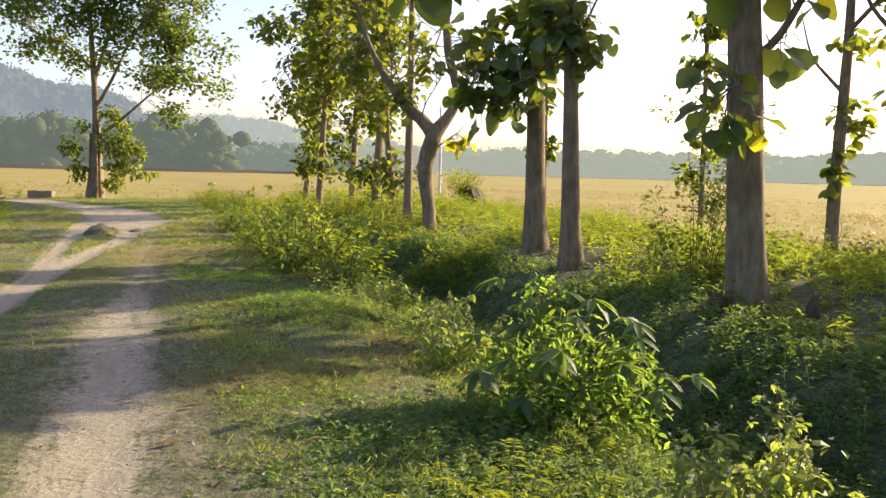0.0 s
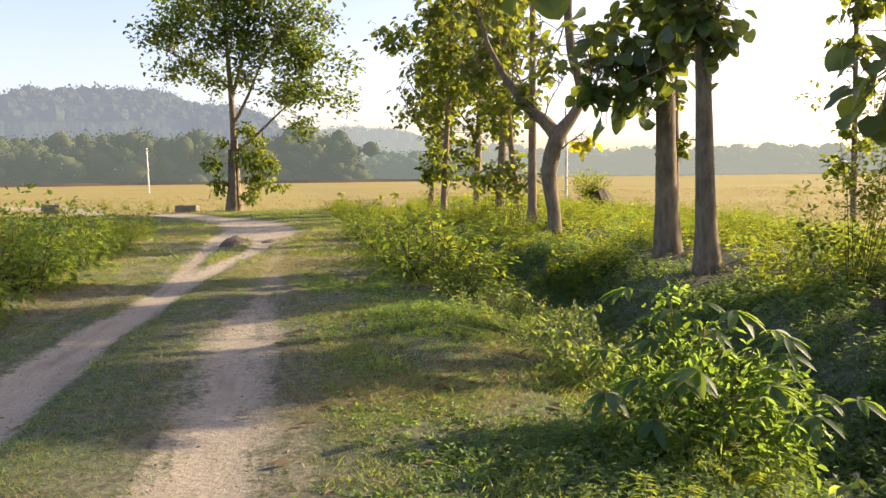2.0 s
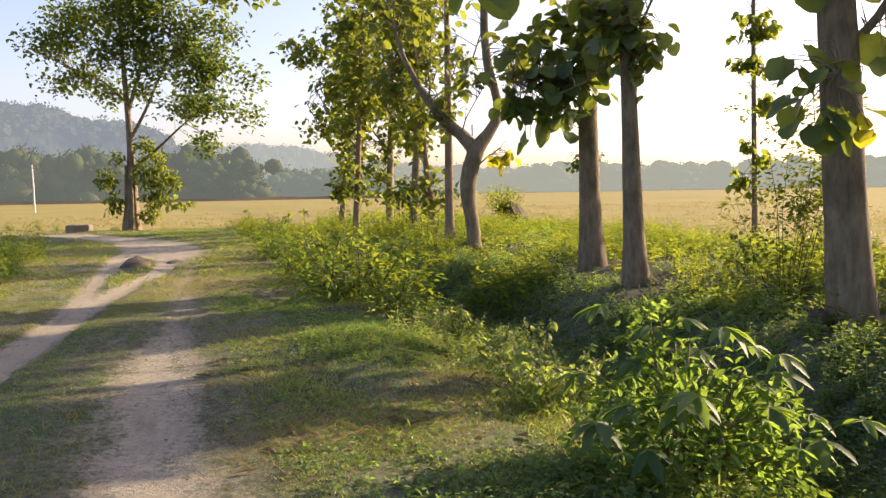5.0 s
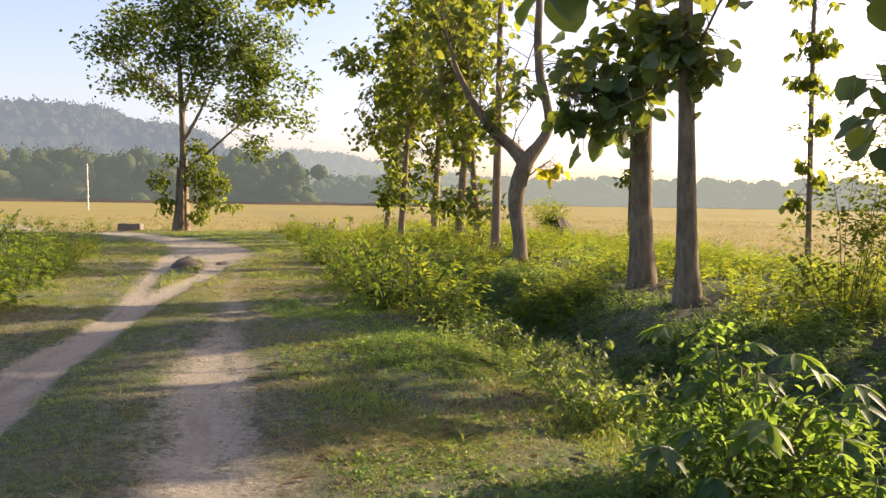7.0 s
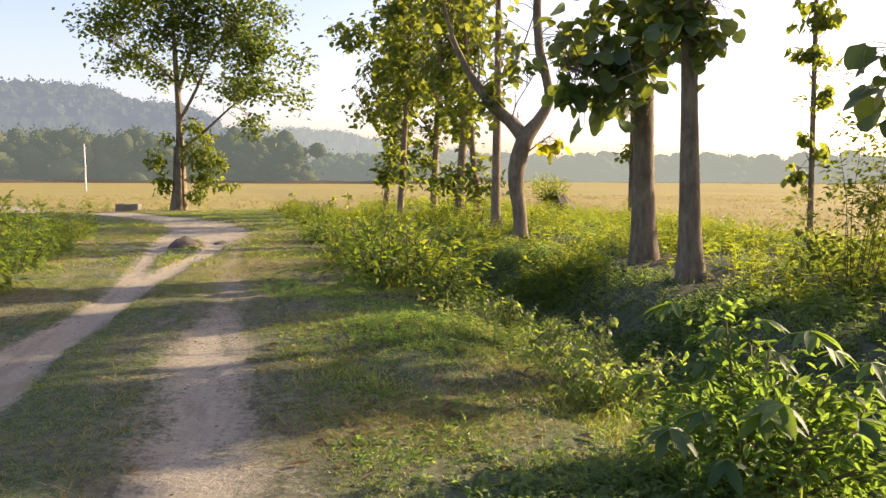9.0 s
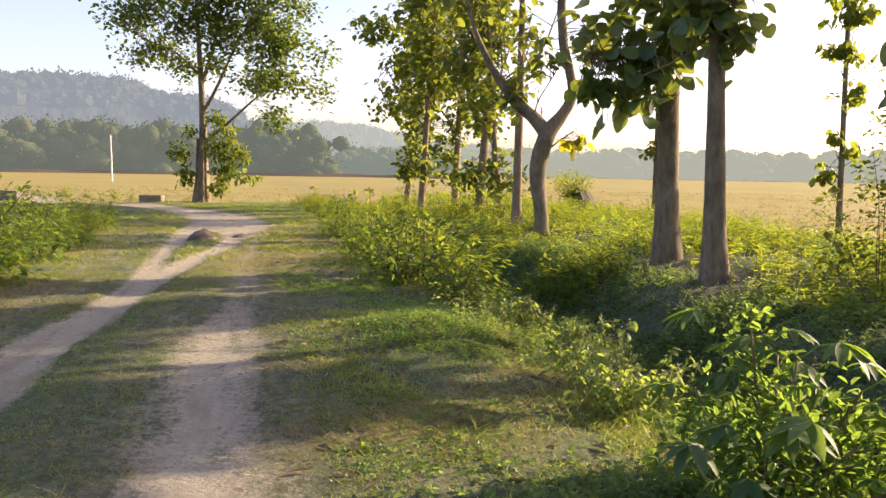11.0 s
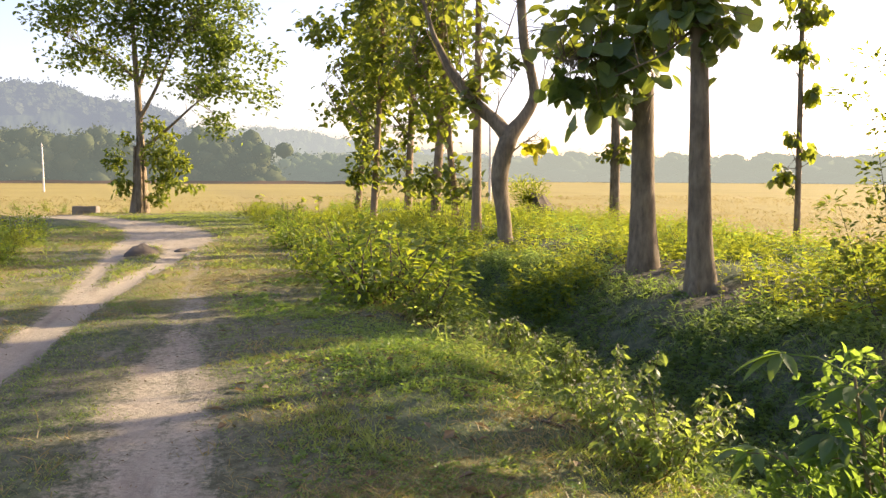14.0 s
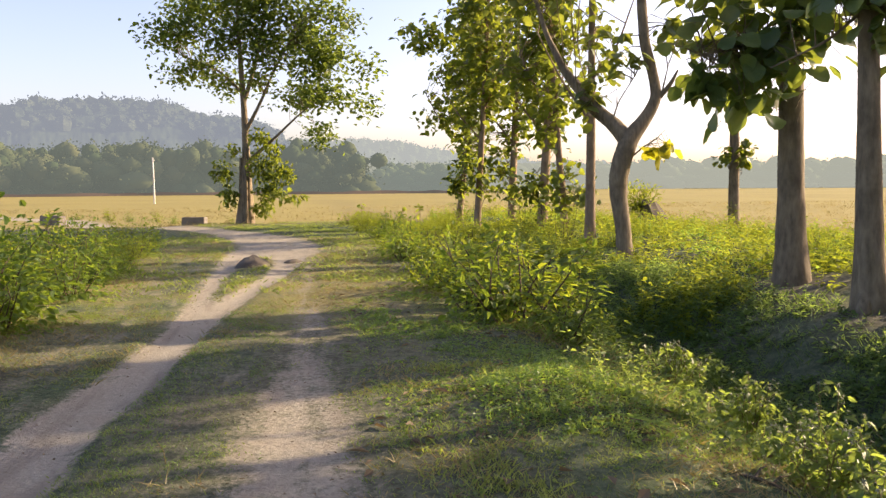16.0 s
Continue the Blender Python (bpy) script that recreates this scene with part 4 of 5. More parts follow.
# the tall tree at the bend with climbers round its foot
bx, by = -16.76, 34.0
rg = np.random.default_rng(5)
big_crown = []
for cx, cz, rx, rz, k in [(-3.7, 8.1, 1.0, 0.35, 20), (-2.4, 8.3, 0.9, 0.5, 18), (-3.0, 6.6, 0.9, 0.3, 14), (-2.0, 6.9, 0.7, 0.4, 10), (-3.1, 9.5, 1.2, 0.5, 24), (-1.6, 9.3, 1.0, 0.6, 22), (0.2, 9.8, 1.5, 0.8, 38),
                          (1.7, 9.6, 1.2, 0.7, 28), (3.4, 9.1, 1.0, 0.5, 22), (4.2, 8.5, 0.7, 0.3, 10), (2.9, 7.7, 1.0, 0.5, 26), (4.4, 7.2, 1.0, 0.5, 26), (3.6, 6.5, 1.2, 0.4, 26), (5.2, 6.6, 0.6, 0.3, 8), (2.6, 5.4, 1.0, 0.35, 18),
                          (4.3, 5.2, 1.3, 0.35, 26), (5.6, 4.9, 0.6, 0.2, 7), (4.2, 3.7, 0.7, 0.25, 9), (1.3, 7.0, 0.9, 0.6, 20), (0.9, 5.9, 0.6, 0.4, 9), (-0.9, 7.7, 0.9, 0.6, 20), (-1.0, 6.2, 0.7, 0.45, 12), (0.2, 8.3, 0.9, 0.5, 18), (1.0, 9.0, 1.0, 0.6, 20), (1.0, 7.9, 0.8, 0.5, 16), (2.1, 8.6, 0.9, 0.5, 16),
                          (-2.0, 10.8, 1.4, 0.7, 26), (0.3, 11.2, 1.6, 0.8, 34), (2.4, 10.8, 1.3, 0.7, 26), (0.2, 12.3, 1.4, 0.7, 24)]:
    big_crown.append(((bx + 0.1 + cx * 0.95, by + rg.normal(0, 0.7), cz), (rx * 1.2, 1.2, rz * 1.2), int(k * 1.5)))
big_tree = tree("tree", (bx, by, -0.05),
     [(bx - 0.1, by, -0.3, 0.46), (bx - 0.08, by, 0.3, 0.38), (bx + 0.0, by, 1.6, 0.25), (bx + 0.03, by, 3.0, 0.16), (bx + 0.0, by, 4.6, 0.13), (bx - 0.1, by, 6.6, 0.11), (bx - 0.2, by, 9, 0.07), (bx, by, 12, 0.04)],
     [[(bx, by, 3.9, 0.09), (bx + 0.8, by - 0.2, 5.0, 0.07), (bx + 1.6, by - 0.3, 6.5, 0.045), (bx + 2.6, by - 0.4, 8.0, 0.03)],
      [(bx + 0.05, by, 2.6, 0.09), (bx + 1.4, by - 0.3, 3.5, 0.065), (bx + 2.8, by - 0.5, 4.6, 0.035), (bx + 3.8, by - 0.6, 5.2, 0.02)],
      [(bx - 0.1, by, 5.6, 0.07), (bx - 1.2, by + 0.2, 6.6, 0.045), (bx - 3.2, by + 0.3, 7.4, 0.03)], [(bx, by, 5.2, 0.1), (bx + 0.5, by + 0.3, 7.0, 0.08), (bx + 1.0, by + 0.3, 9.5, 0.03)],
      [(bx - 0.3, by - 0.1, -0.3, 0.1), (bx - 0.24, by - 0.12, 0.8, 0.08), (bx - 0.15, by - 0.15, 2.8, 0.06)], [(bx + 0.24, by - 0.15, -0.3, 0.1), (bx + 0.2, by - 0.15, 1.0, 0.08), (bx + 0.2, by - 0.15, 3.4, 0.06)],
      [(bx + 0.1, by - 0.35, -0.3, 0.1), (bx + 0.15, by - 0.32, 1.2, 0.08), (bx + 0.1, by - 0.2, 3.2, 0.05)]],
     big_crown, leaf=0.23, template=FOLD, leaf_mat=M_SMALL, bark=M_BARK, label="tall airy tree at the road's bend, old roots clasping its trunk", seed=6, sides=16, whorl=15, droop=0.35, loose=1.25)
climb = Pile()
for cx, cz, rx, rz, k in [(-0.85, 2.2, 0.5, 0.6, 90), (-0.6, 1.1, 0.45, 0.6, 80), (1.0, 2.4, 0.8, 0.7, 190), (1.8, 2.1, 0.8, 0.55, 140), (1.3, 1.3, 0.8, 0.5, 130), (0.9, 0.6, 0.5, 0.4, 70), (2.3, 1.1, 0.6, 0.2, 40), (0.9, 3.6, 0.6, 0.45, 80), (1.5, 3.2, 0.5, 0.3, 40), (-0.4, 3.1, 0.3, 0.4, 30)]:
    k = int(k * 1.25)
    d = unit(rg.normal(0, 1, (k, 3)))
    P = np.array([bx + cx, by - 0.4, cz]) + d * np.array([rx, 0.7, rz]) * rg.uniform(0.3, 1, (k, 1))
    scatter(climb, P, rg.normal(0, 1, (k, 3)) + [0, 0, -0.4], rg.uniform(0.16, 0.34, k), rg.uniform(0.1, 0.2, k), FOLD, 0.5, rg)
tagged(climb.link("climber", M_MID, big_tree, label="leafy climber round the trunk", origin=(bx, by, -0.05)), kind="stuff")

# ---- undergrowth, grass ----
def strew(n, u0, u1, v0, v1, seed, keep):
    rng = np.random.default_rng(seed)
    u, v = rng.uniform(u0, u1, n), rng.uniform(v0, v1, n)
    x, y = place(u, v)
    ok = rng.uniform(0, 1, n) < keep(u, v, x, y)
    return x[ok], y[ok], u[ok], v[ok], rng


def grass(name, x, y, rng, per, low, high, width, mat, label, lean=0.5, spread=0.05):
    n = len(x) * per
    px = np.repeat(x, per) + rng.normal(0, spread, n)
    py = np.repeat(y, per) + rng.normal(0, spread, n)
    P = np.stack([px, py, ground_z(px, py) - 0.005], -1)
    ph = rng.uniform(0, 6.283, n)
    D = np.stack([np.cos(ph) * lean, np.sin(ph) * lean, rng.uniform(0.35, 1.0, n)], -1)
    L = rng.uniform(low, high, n) * np.repeat(rng.uniform(0.6, 1.2, len(x)), per)
    ob = scatter(Pile(), P, D, L, width * rng.uniform(0.6, 1.3, n), BLADE, 0.6, rng).link(name, mat)
    return tagged(ob, label, "grass", kind="stuff")


def patchy(x, y, scale, seed, a, b):
    return smooth(fbm(x * scale, y * scale, seed), a, b)


def foot(x, y):
    """Little grows round the feet of the thick trunks."""
    k = 1.0
    for fx, fy in ((2.0, 12.6), (1.5, 14.8), (-0.95, 19.3)):
        k = k * (1 - 0.94 * np.exp(-((x - fx) ** 2 + (y - fy) ** 2) / 1.1))
    return k


def off_track(x, y):
    return 1 - smooth(dirt_mask(x, y), 0.15, 0.6)


x, y, u, v, r_ = strew(34000, -3.0, 2.9, 3.2, 14.5, 101, lambda u, v, x, y: off_track(x, y) * (1 - 0.8 * smooth(fbm(u * 0.9, v * 0.6, 87), 0.44, 0.6) * (1 - smooth(u, 0.7, 1.2) * (1 - smooth(v, 9.2, 10.2)))) * (0.1 + 0.9 * patchy(x, y, 3.2, 26, 0.4, 0.55)) * (0.25 + 0.75 * patchy(x, y, 0.9, 21, 0.34, 0.56)) * (1 - 0.5 * np.exp(-((u + 0.45) / 0.5) ** 2)))
grass("grass", x, y, r_, 9, 0.015, 0.05, 0.0065, M_GRASS, "short trodden grass on the road verge", 0.7, 0.045)
x, y, u, v, r_ = strew(11000, -1.0, 1.2, 3.0, 13.5, 123, lambda u, v, x, y: off_track(x, y) * np.maximum(np.exp(-(((u + 0.72) / 0.2) ** 2)), smooth(fbm(u * 2.6, v * 0.42, 77), 0.62, 0.42) * patchy(x, y, 4.0, 51, 0.42, 0.56)) * (1 - 0.8 * np.exp(-((u - 0.3) / 0.3) ** 2)))
grass("grass", x, y, r_, 8, 0.015, 0.05, 0.007, M_SHADE, "short dark tufts of grass between the wheel tracks", 0.8, 0.04)
x, y, u, v, r_ = strew(4200, 0.7, 3.2, 2.8, 9.4, 115, lambda u, v, x, y: off_track(x, y) * patchy(x, y, 1.4, 49, 0.46, 0.58) * smooth(u, 0.7, 1.5))
grass("grass", x, y, r_, 9, 0.04, 0.12, 0.008, M_GRASS, "sunlit yellow-green grass tufts on the verge", 0.6, 0.05)
x, y, u, v, r_ = strew(2600, 0.5, 3.2, 3.0, 7.5, 110, lambda u, v, x, y: np.maximum(0.7 * patchy(x, y, 1.0, 39, 0.42, 0.58) * smooth(u, 0.6, 1.4), np.exp(-((u - 1.5) / 0.8) ** 2 - ((v - 5.7) / 0.55) ** 2)))
grass("grass", x, y, r_, 10, 0.04, 0.15, 0.005, M_DRYGRASS, "pale dry grass lying over the verge", 1.2, 0.06)
x, y, u, v, r_ = strew(7000, -3.5, 3.5, 14.0, 38.0, 102, lambda u, v, x, y: off_track(x, y) * (0.15 + 0.85 * patchy(x, y, 0.6, 22, 0.4, 0.6)) * (1 - smooth(np.abs(u + 0.3), 3.0, 3.6)))
grass("grass", x, y, r_, 7, 0.05, 0.14, 0.02, M_GRASS, "short grass beside the far stretch of the road", 0.9, 0.08)
x, y, u, v, r_ = strew(5200, -3.2, 2.8, 2.0, 22.0, 103, lambda u, v, x, y: off_track(x, y) * patchy(x, y, 0.8, 33, 0.48, 0.62))
grass("grass", x, y, r_, 9, 0.04, 0.13, 0.007, M_DRYGRASS, "dry straw-coloured grass on the verge", 1.1, 0.05)
x, y, u, v, r_ = strew(6000, -3.4, 2.6, 8.0, 26.0, 107, lambda u, v, x, y: off_track(x, y) * patchy(x, y, 0.9, 36, 0.38, 0.6) * smooth(v, 8, 12))
grass("grass", x, y, r_, 9, 0.02, 0.07, 0.008, M_DRYGRASS, "short straw-coloured grass along the wheel tracks", 1.2, 0.08)
x, y, u, v, r_ = strew(1100, 2.6, 5.2, 4.0, 14.0, 108, lambda u, v, x, y: 0.2 + 0.8 * patchy(x, y, 0.7, 37, 0.4, 0.6))
grass("grass", x, y, r_, 8, 0.10, 0.30, 0.007, M_DRYGRASS, "dry grass stems on the ditch slope", 0.9, 0.08)
x, y, u, v, r_ = strew(9000, 2.7, 7.2, -2.0, 22.0, 104, lambda u, v, x, y: foot(x, y) * (0.5 + 0.5 * patchy(x, y, 0.7, 24, 0.4, 0.6)) * smooth(u, 2.6, 3.6) * (1 - 0.7 * smooth(u, 5.2, 6.0) * (1 - smooth(v, 7, 9))))
grass("grass", x, y, r_, 7, 0.06, 0.22, 0.011, M_SHADE, "long soft grass on the ditch slopes", 0.7, 0.07)
x, y, u, v, r_ = strew(1300, 7.0, 19.0, 4.0, 40.0, 117, lambda u, v, x, y: foot(x, y) * patchy(x, y, 0.5, 46, 0.4, 0.6) * (1 - smooth(u, 15, 19)))
grass("grass", x, y, r_, 7, 0.12, 0.38, 0.014, M_WEED, "tall sunlit grass between the trees and the field", 0.5, 0.1)
x, y, u, v, r_ = strew(9500, -60, 60, 33.0, 80.0, 105, lambda u, v, x, y: (0.3 + 0.7 * patchy(x, y, 0.25, 25, 0.4, 0.6)) * (dirt_mask(x, y) < 0.1) * (y > 31) * np.maximum(smooth(u, 13, 15), smooth(v - 0.25 * u, 35, 38)))
grass("stubble", x, y, r_, 5, 0.10, 0.28, 0.03, M_DRYGRASS, "dry rice stubble in the field", 0.6, 0.15)
x, y, u, v, r_ = strew(5500, 15.5, 45, 2.0, 33.0, 106, lambda u, v, x, y: 0.3 + 0.7 * patchy(x, y, 0.25, 25, 0.4, 0.6))
grass("stubble", x, y, r_, 5, 0.10, 0.28, 0.03, M_DRYGRASS, "dry rice stubble in the field", 0.6, 0.15)


def litter(n, u0, u1, v0, v1, seed, size, label):
    """Fallen leaves and bits of straw lying on the ground."""
    x, y, u, v, rng = strew(n, u0, u1, v0, v1, seed, lambda u, v, x, y: 0.25 + 0.75 * patchy(x, y, 1.1, seed, 0.45, 0.6))
    P = np.stack([x, y, ground_z(x, y) + rng.uniform(0.006, 0.02, len(x))], -1)
    ph = rng.uniform(0, 6.283, len(x))
    D = np.stack([np.cos(ph), np.sin(ph), rng.normal(0, 0.2, len(x))], -1)
    L = size * rng.uniform(0.4, 1.3, len(x))
    return tagged(scatter(Pile(), P, D, L, L * rng.uniform(0.15, 0.6, len(x)), KITE, 0.3, rng).link("leaf_litter", M_LITTER), label, "leaf litter", kind="stuff")


def stalks(name, x, y, rng, tall, per, size, mat, label, slim=0.58, droop=0.15, shape=FOLD):
    """Upright weeds: leaves set spirally round single leaning stems, shorter towards the top."""
    c = len(x)
    hh = tall * rng.uniform(0.4, 1.0, c) * (0.55 + 0.9 * patchy(x, y, 0.75, 57, 0.38, 0.62))
    a, ln = rng.uniform(0, 6.283, c), rng.uniform(0, 0.45, c)
    top = np.stack([np.cos(a) * ln * hh, np.sin(a) * ln * hh, hh], -1)
    base = np.stack([x, y, ground_z(x, y) - 0.02], -1)
    n, k = c * per, np.repeat(np.arange(c), per)
    f = np.clip(np.tile(np.linspace(0.12, 1.0, per), c) + rng.normal(0, 0.05, n), 0.05, 1.02)
    ph = np.tile(np.arange(per) * 2.4, c) + rng.uniform(0, 6.283, c)[k] + rng.normal(0, 0.3, n)
    D = np.stack([np.cos(ph), np.sin(ph), 0.55 * f - droop + rng.normal(0, 0.3, n)], -1)
    L = size * (1.2 - 0.55 * f) * rng.uniform(0.6, 1.2, n) * rng.uniform(0.65, 1.3, c)[k]
    P = base[k] + top[k] * f[:, None] + unit(D) * (0.2 * L)[:, None]
    pile = scatter(Pile(), P, D, L, L * slim * rng.uniform(0.75, 1.2, n), shape, 0.35, rng)
    scatter(pile, base, top, hh, 0.010, BLADE, 0.3, rng)
    return tagged(pile.link(name, mat), label, "weeds", kind="stuff")


litter(3000, -3.0, 2.8, 3.0, 14.0, 121, 0.026, "dry bits of leaf and straw on the road and verge")
litter(900, 0.6, 6.0, 2.0, 14.0, 122, 0.11, "fallen brown leaves on the verge and in the ditch")


thin_bank = lambda u, v: 1 - 0.5 * smooth(u, 5.2, 6.0) * (1 - smooth(u, 8.2, 9.0)) * (1 - smooth(v, 7.0, 8.5))
for count, seed, mat, kind, tall in ((17000, 111, M_WEED, "sunlit yellow-green weeds behind the trees", 0.46), (4000, 116, M_SHRUB, "dark green weeds among the trees", 0.4)):
    x, y, u, v, r_ = strew(count, 6.6, 17.5, -3.0, 40.0, seed, lambda u, v, x, y: foot(x, y) * (0.12 + 0.88 * patchy(x, y, 0.8, seed, 0.40, 0.54)) * (1 - smooth(u, 12.5, 16.0)) * smooth(v, -1, 6) * thin_bank(u, v))
    stalks("undergrowth", x, y, r_, tall, 11, 0.105, mat, kind)
x, y, u, v, r_ = strew(6500, 1.9, 6.8, 12.5, 37.0, 112, lambda u, v, x, y: foot(x, y) * (0.05 + 0.95 * patchy(x, y, 0.8, 42, 0.42, 0.56)) * smooth(u, 2.0, 3.2) * (1 - 0.8 * (v < 15) * (u < 3.6)))
stalks("undergrowth", x, y, r_, 0.42, 12, 0.11, M_WEED, "leafy weeds between the road and the trees")
x, y, u, v, r_ = strew(6500, 2.7, 7.0, -2.0, 16.0, 113, lambda u, v, x, y: foot(x, y) * (0.15 + 0.85 * patchy(x, y, 0.9, 43, 0.4, 0.6)) * smooth(u, 2.7, 3.5) * (1 - 0.45 * smooth(u, 5.4, 6.2) * (1 - smooth(v, 7, 9))))
stalks("undergrowth", x, y, r_, 0.27, 11, 0.075, M_SHADE, "dark green weeds in the ditch", 0.66, shape=KITE)
x, y, u, v, r_ = strew(19000, 0.5, 3.2, 2.5, 14.0, 114, lambda u, v, x, y: off_track(x, y) * np.maximum(0.8 * patchy(x, y, 1.3, 44, 0.42, 0.58) * smooth(u, 0.5, 1.3), np.exp(-((u - 1.9) / 0.9) ** 2 - ((v - 8.2) / 0.9) ** 2)))
stalks("undergrowth", x, y, r_, 0.075, 7, 0.036, M_HERB, "low creeping herbs on the hump and verge", 0.8, shape=KITE)
x, y, u, v, r_ = strew(8000, 4.2, 7.1, 1.0, 24.0, 119, lambda u, v, x, y: foot(x, y) * (0.35 + 0.65 * patchy(x, y, 1.1, 48, 0.4, 0.6)) * (1 - smooth(u, 6.5, 7.1)))
stalks("undergrowth", x, y, r_, 0.24, 10, 0.075, M_SHADE, "soft dark green weeds on the steep ditch bank", 0.66, shape=KITE)
x, y, u, v, r_ = strew(3600, 0.8, 3.3, 2.2, 5.2, 120, lambda u, v, x, y: (0.25 + 0.75 * patchy(x, y, 1.5, 50, 0.42, 0.58)) * smooth(u, 0.9, 1.7) * (1 - smooth(v, 4.2, 5.2)))
stalks("undergrowth", x, y, r_, 0.17, 9, 0.048, M_SHADE, "leafy dark green weeds at the verge's edge", 0.65)
x, y, u, v, r_ = strew(380, 1.9, 3.3, 4.0, 12.0, 118, lambda u, v, x, y: patchy(x, y, 1.2, 47, 0.42, 0.58) * smooth(u, 1.9, 2.6))
stalks("undergrowth", x, y, r_, 0.3, 11, 0.06, M_PALEWEED, "pale green weeds along the ditch edge")


def bush_mesh(seed, r, h, n, size, mat, template=KITE, stems=7, airy=0.3, thick=0.010, low=0.38):
    rng = np.random.default_rng(seed)
    e = base_of("bush", 0, 0, 0)
    lv = Pile()
    tips = []
    for k in range(stems):
        a = rng.uniform(0, 6.283)
        q = r * rng.uniform(0.2, 0.9)
        tip = np.array([math.cos(a) * q, math.sin(a) * q, h * rng.uniform(0.3, 1.3)])
        root = tip * [0.15, 0.15, 0] + [0, 0, -0.12]
        mid = (root + tip) / 2 + rng.normal(0, 0.16 * r, 3) + [0, 0, 0.1 * h]
        st = Pile()
        tube(st, curve_through(np.stack([root, mid, tip]), 5)[:, :3], np.linspace(thick, thick * 0.3, 5) * (0.6 + min(h, 0.8)), 4)
        st.link("stem", M_DARKSTEM, e, True)
        tips.append((root, mid, tip))
    knots = 5
    per = max(4, n // (stems * knots))
    for root, mid, tip in tips:
        for f in np.linspace(low, 1.0, knots):
            c = (1 - f) ** 2 * root + 2 * f * (1 - f) * mid + f * f * tip + rng.normal(0, airy * 0.5 * r, 3) * [1, 1, 0.6]
            P = c + rng.normal(0, 1, (per, 3)) * [0.13 * r, 0.13 * r, 0.10 * r] * rng.uniform(0.6, 1.3)
            P[:, 2] = np.maximum(P[:, 2], 0.02)
            D = (unit(P - c) + 0.5 * unit(P - [0, 0, h * 0.4]) + rng.normal(0, 0.3, (per, 3))) * [1, 1, 0.7] - [0, 0, 0.15]
            L = size * rng.uniform(0.5, 1.2, per)
            scatter(lv, P, D, L, L * rng.uniform(0.55, 0.8, per), template, 0.28, rng)
    tagged(lv.link("foliage", mat, e), kind="stuff")
    return e


def bushes(protos, rows, label, group, seed):
    rng = np.random.default_rng(seed)
    for i, (x, y, s) in enumerate(rows):
        ob = copy_thing(protos[i % len(protos)], Matrix.Translation((x, y, float(ground_z(x, y)))) @ Euler((0, 0, rng.uniform(0, 6.28))).to_matrix().to_4x4())
        ob.scale = (s * rng.uniform(0.9, 1.1), s * rng.uniform(0.9, 1.1), s * rng.uniform(0.6, 1.25))
        tagged(ob, label, "bush", group)


def drop_proto(protos):
    for e in protos:
        for o in (*e.children_recursive, e):
            bpy.data.objects.remove(o)


protos = [bush_mesh(200 + i, 0.78, 0.78, 760, 0.082, (M_BUSH, M_WEED, M_BUSH, M_WEED)[i % 4], FOLD, stems=12, airy=0.42, low=0.15, thick=0.007) for i in range(4)]
rg = np.random.default_rng(61)
rows = []
for _ in range(400):
    v = 7.5 + 17 * rg.uniform() ** 1.3
    u = -2.75 - 0.03 * max(0, v - 12) - abs(rg.normal(0, 1)) * 2.6
    if u > -9.5 - 0.3 * v / 10 and len(rows) < 125:
        rows.append((*place(u, v), rg.uniform(0.85, 1.4) * (1 - 0.22 * (1 - smooth(v, 9.5, 12)) - 0.5 * smooth(v, 13, 20))))
bushes(protos, rows, "leafy green roadside bush in the sun", "roadside bushes", 62)
shrubs = [bush_mesh(210 + i, 0.85, 0.78, 640, 0.115, (M_BUSH, M_WEED)[i % 2], FOLD, stems=12, airy=0.42, thick=0.012, low=0.3) for i in range(3)]
rows = [(*place(u, v), s) for u, v, s in [(2.7, 11.5, 1.0), (3.3, 12.3, 1.2), (2.95, 10.6, 0.65), (2.4, 12.6, 0.75), (2.7, 13.6, 1.1), (3.7, 13.4, 1.15), (3.0, 14.6, 1.0), (2.3, 14.2, 0.6), (3.8, 15.2, 1.0), (2.5, 16.2, 0.75), (3.3, 17.5, 0.8), (2.4, 18.6, 0.75), (2.7, 21, 0.7), (3.5, 23, 0.65), (2.6, 25.5, 0.6), (3.3, 28, 0.6), (2.7, 31, 0.6), (4.2, 19.5, 0.7), (4.6, 16.2, 0.7), (2.4, 34, 0.6)]]
bushes(shrubs, rows, "leafy yellow-green shrub on the road's edge", "shrubs along the verge", 63)
rows = [(*place(u, v), s) for u, v, s in [(7.6, 19.6, 0.6), (7.2, 22.5, 0.7), (8.6, 14.0, 0.55), (9.5, 15.2, 0.6), (10.5, 11.0, 0.75), (11.5, 17.0, 0.6), (8.8, 22.0, 0.6), (6.6, 23.5, 0.7), (7.6, 26.0, 0.7), (9.0, 9.3, 0.6)]]
bushes(protos, rows, "sunlit green bush among the weeds", "bushes behind the trees", 64)
bushes(protos, [(-24.5, 40.5, 0.5), (-26.2, 41.8, 0.6), (-28.3, 42.3, 0.5), (-30.5, 43.6, 0.6), (-33.5, 44.5, 0.55), (-20.5, 39.6, 0.35)], "low green bush at the edge of the dry field", "bushes by the field", 69)
drop_proto(protos + shrubs)

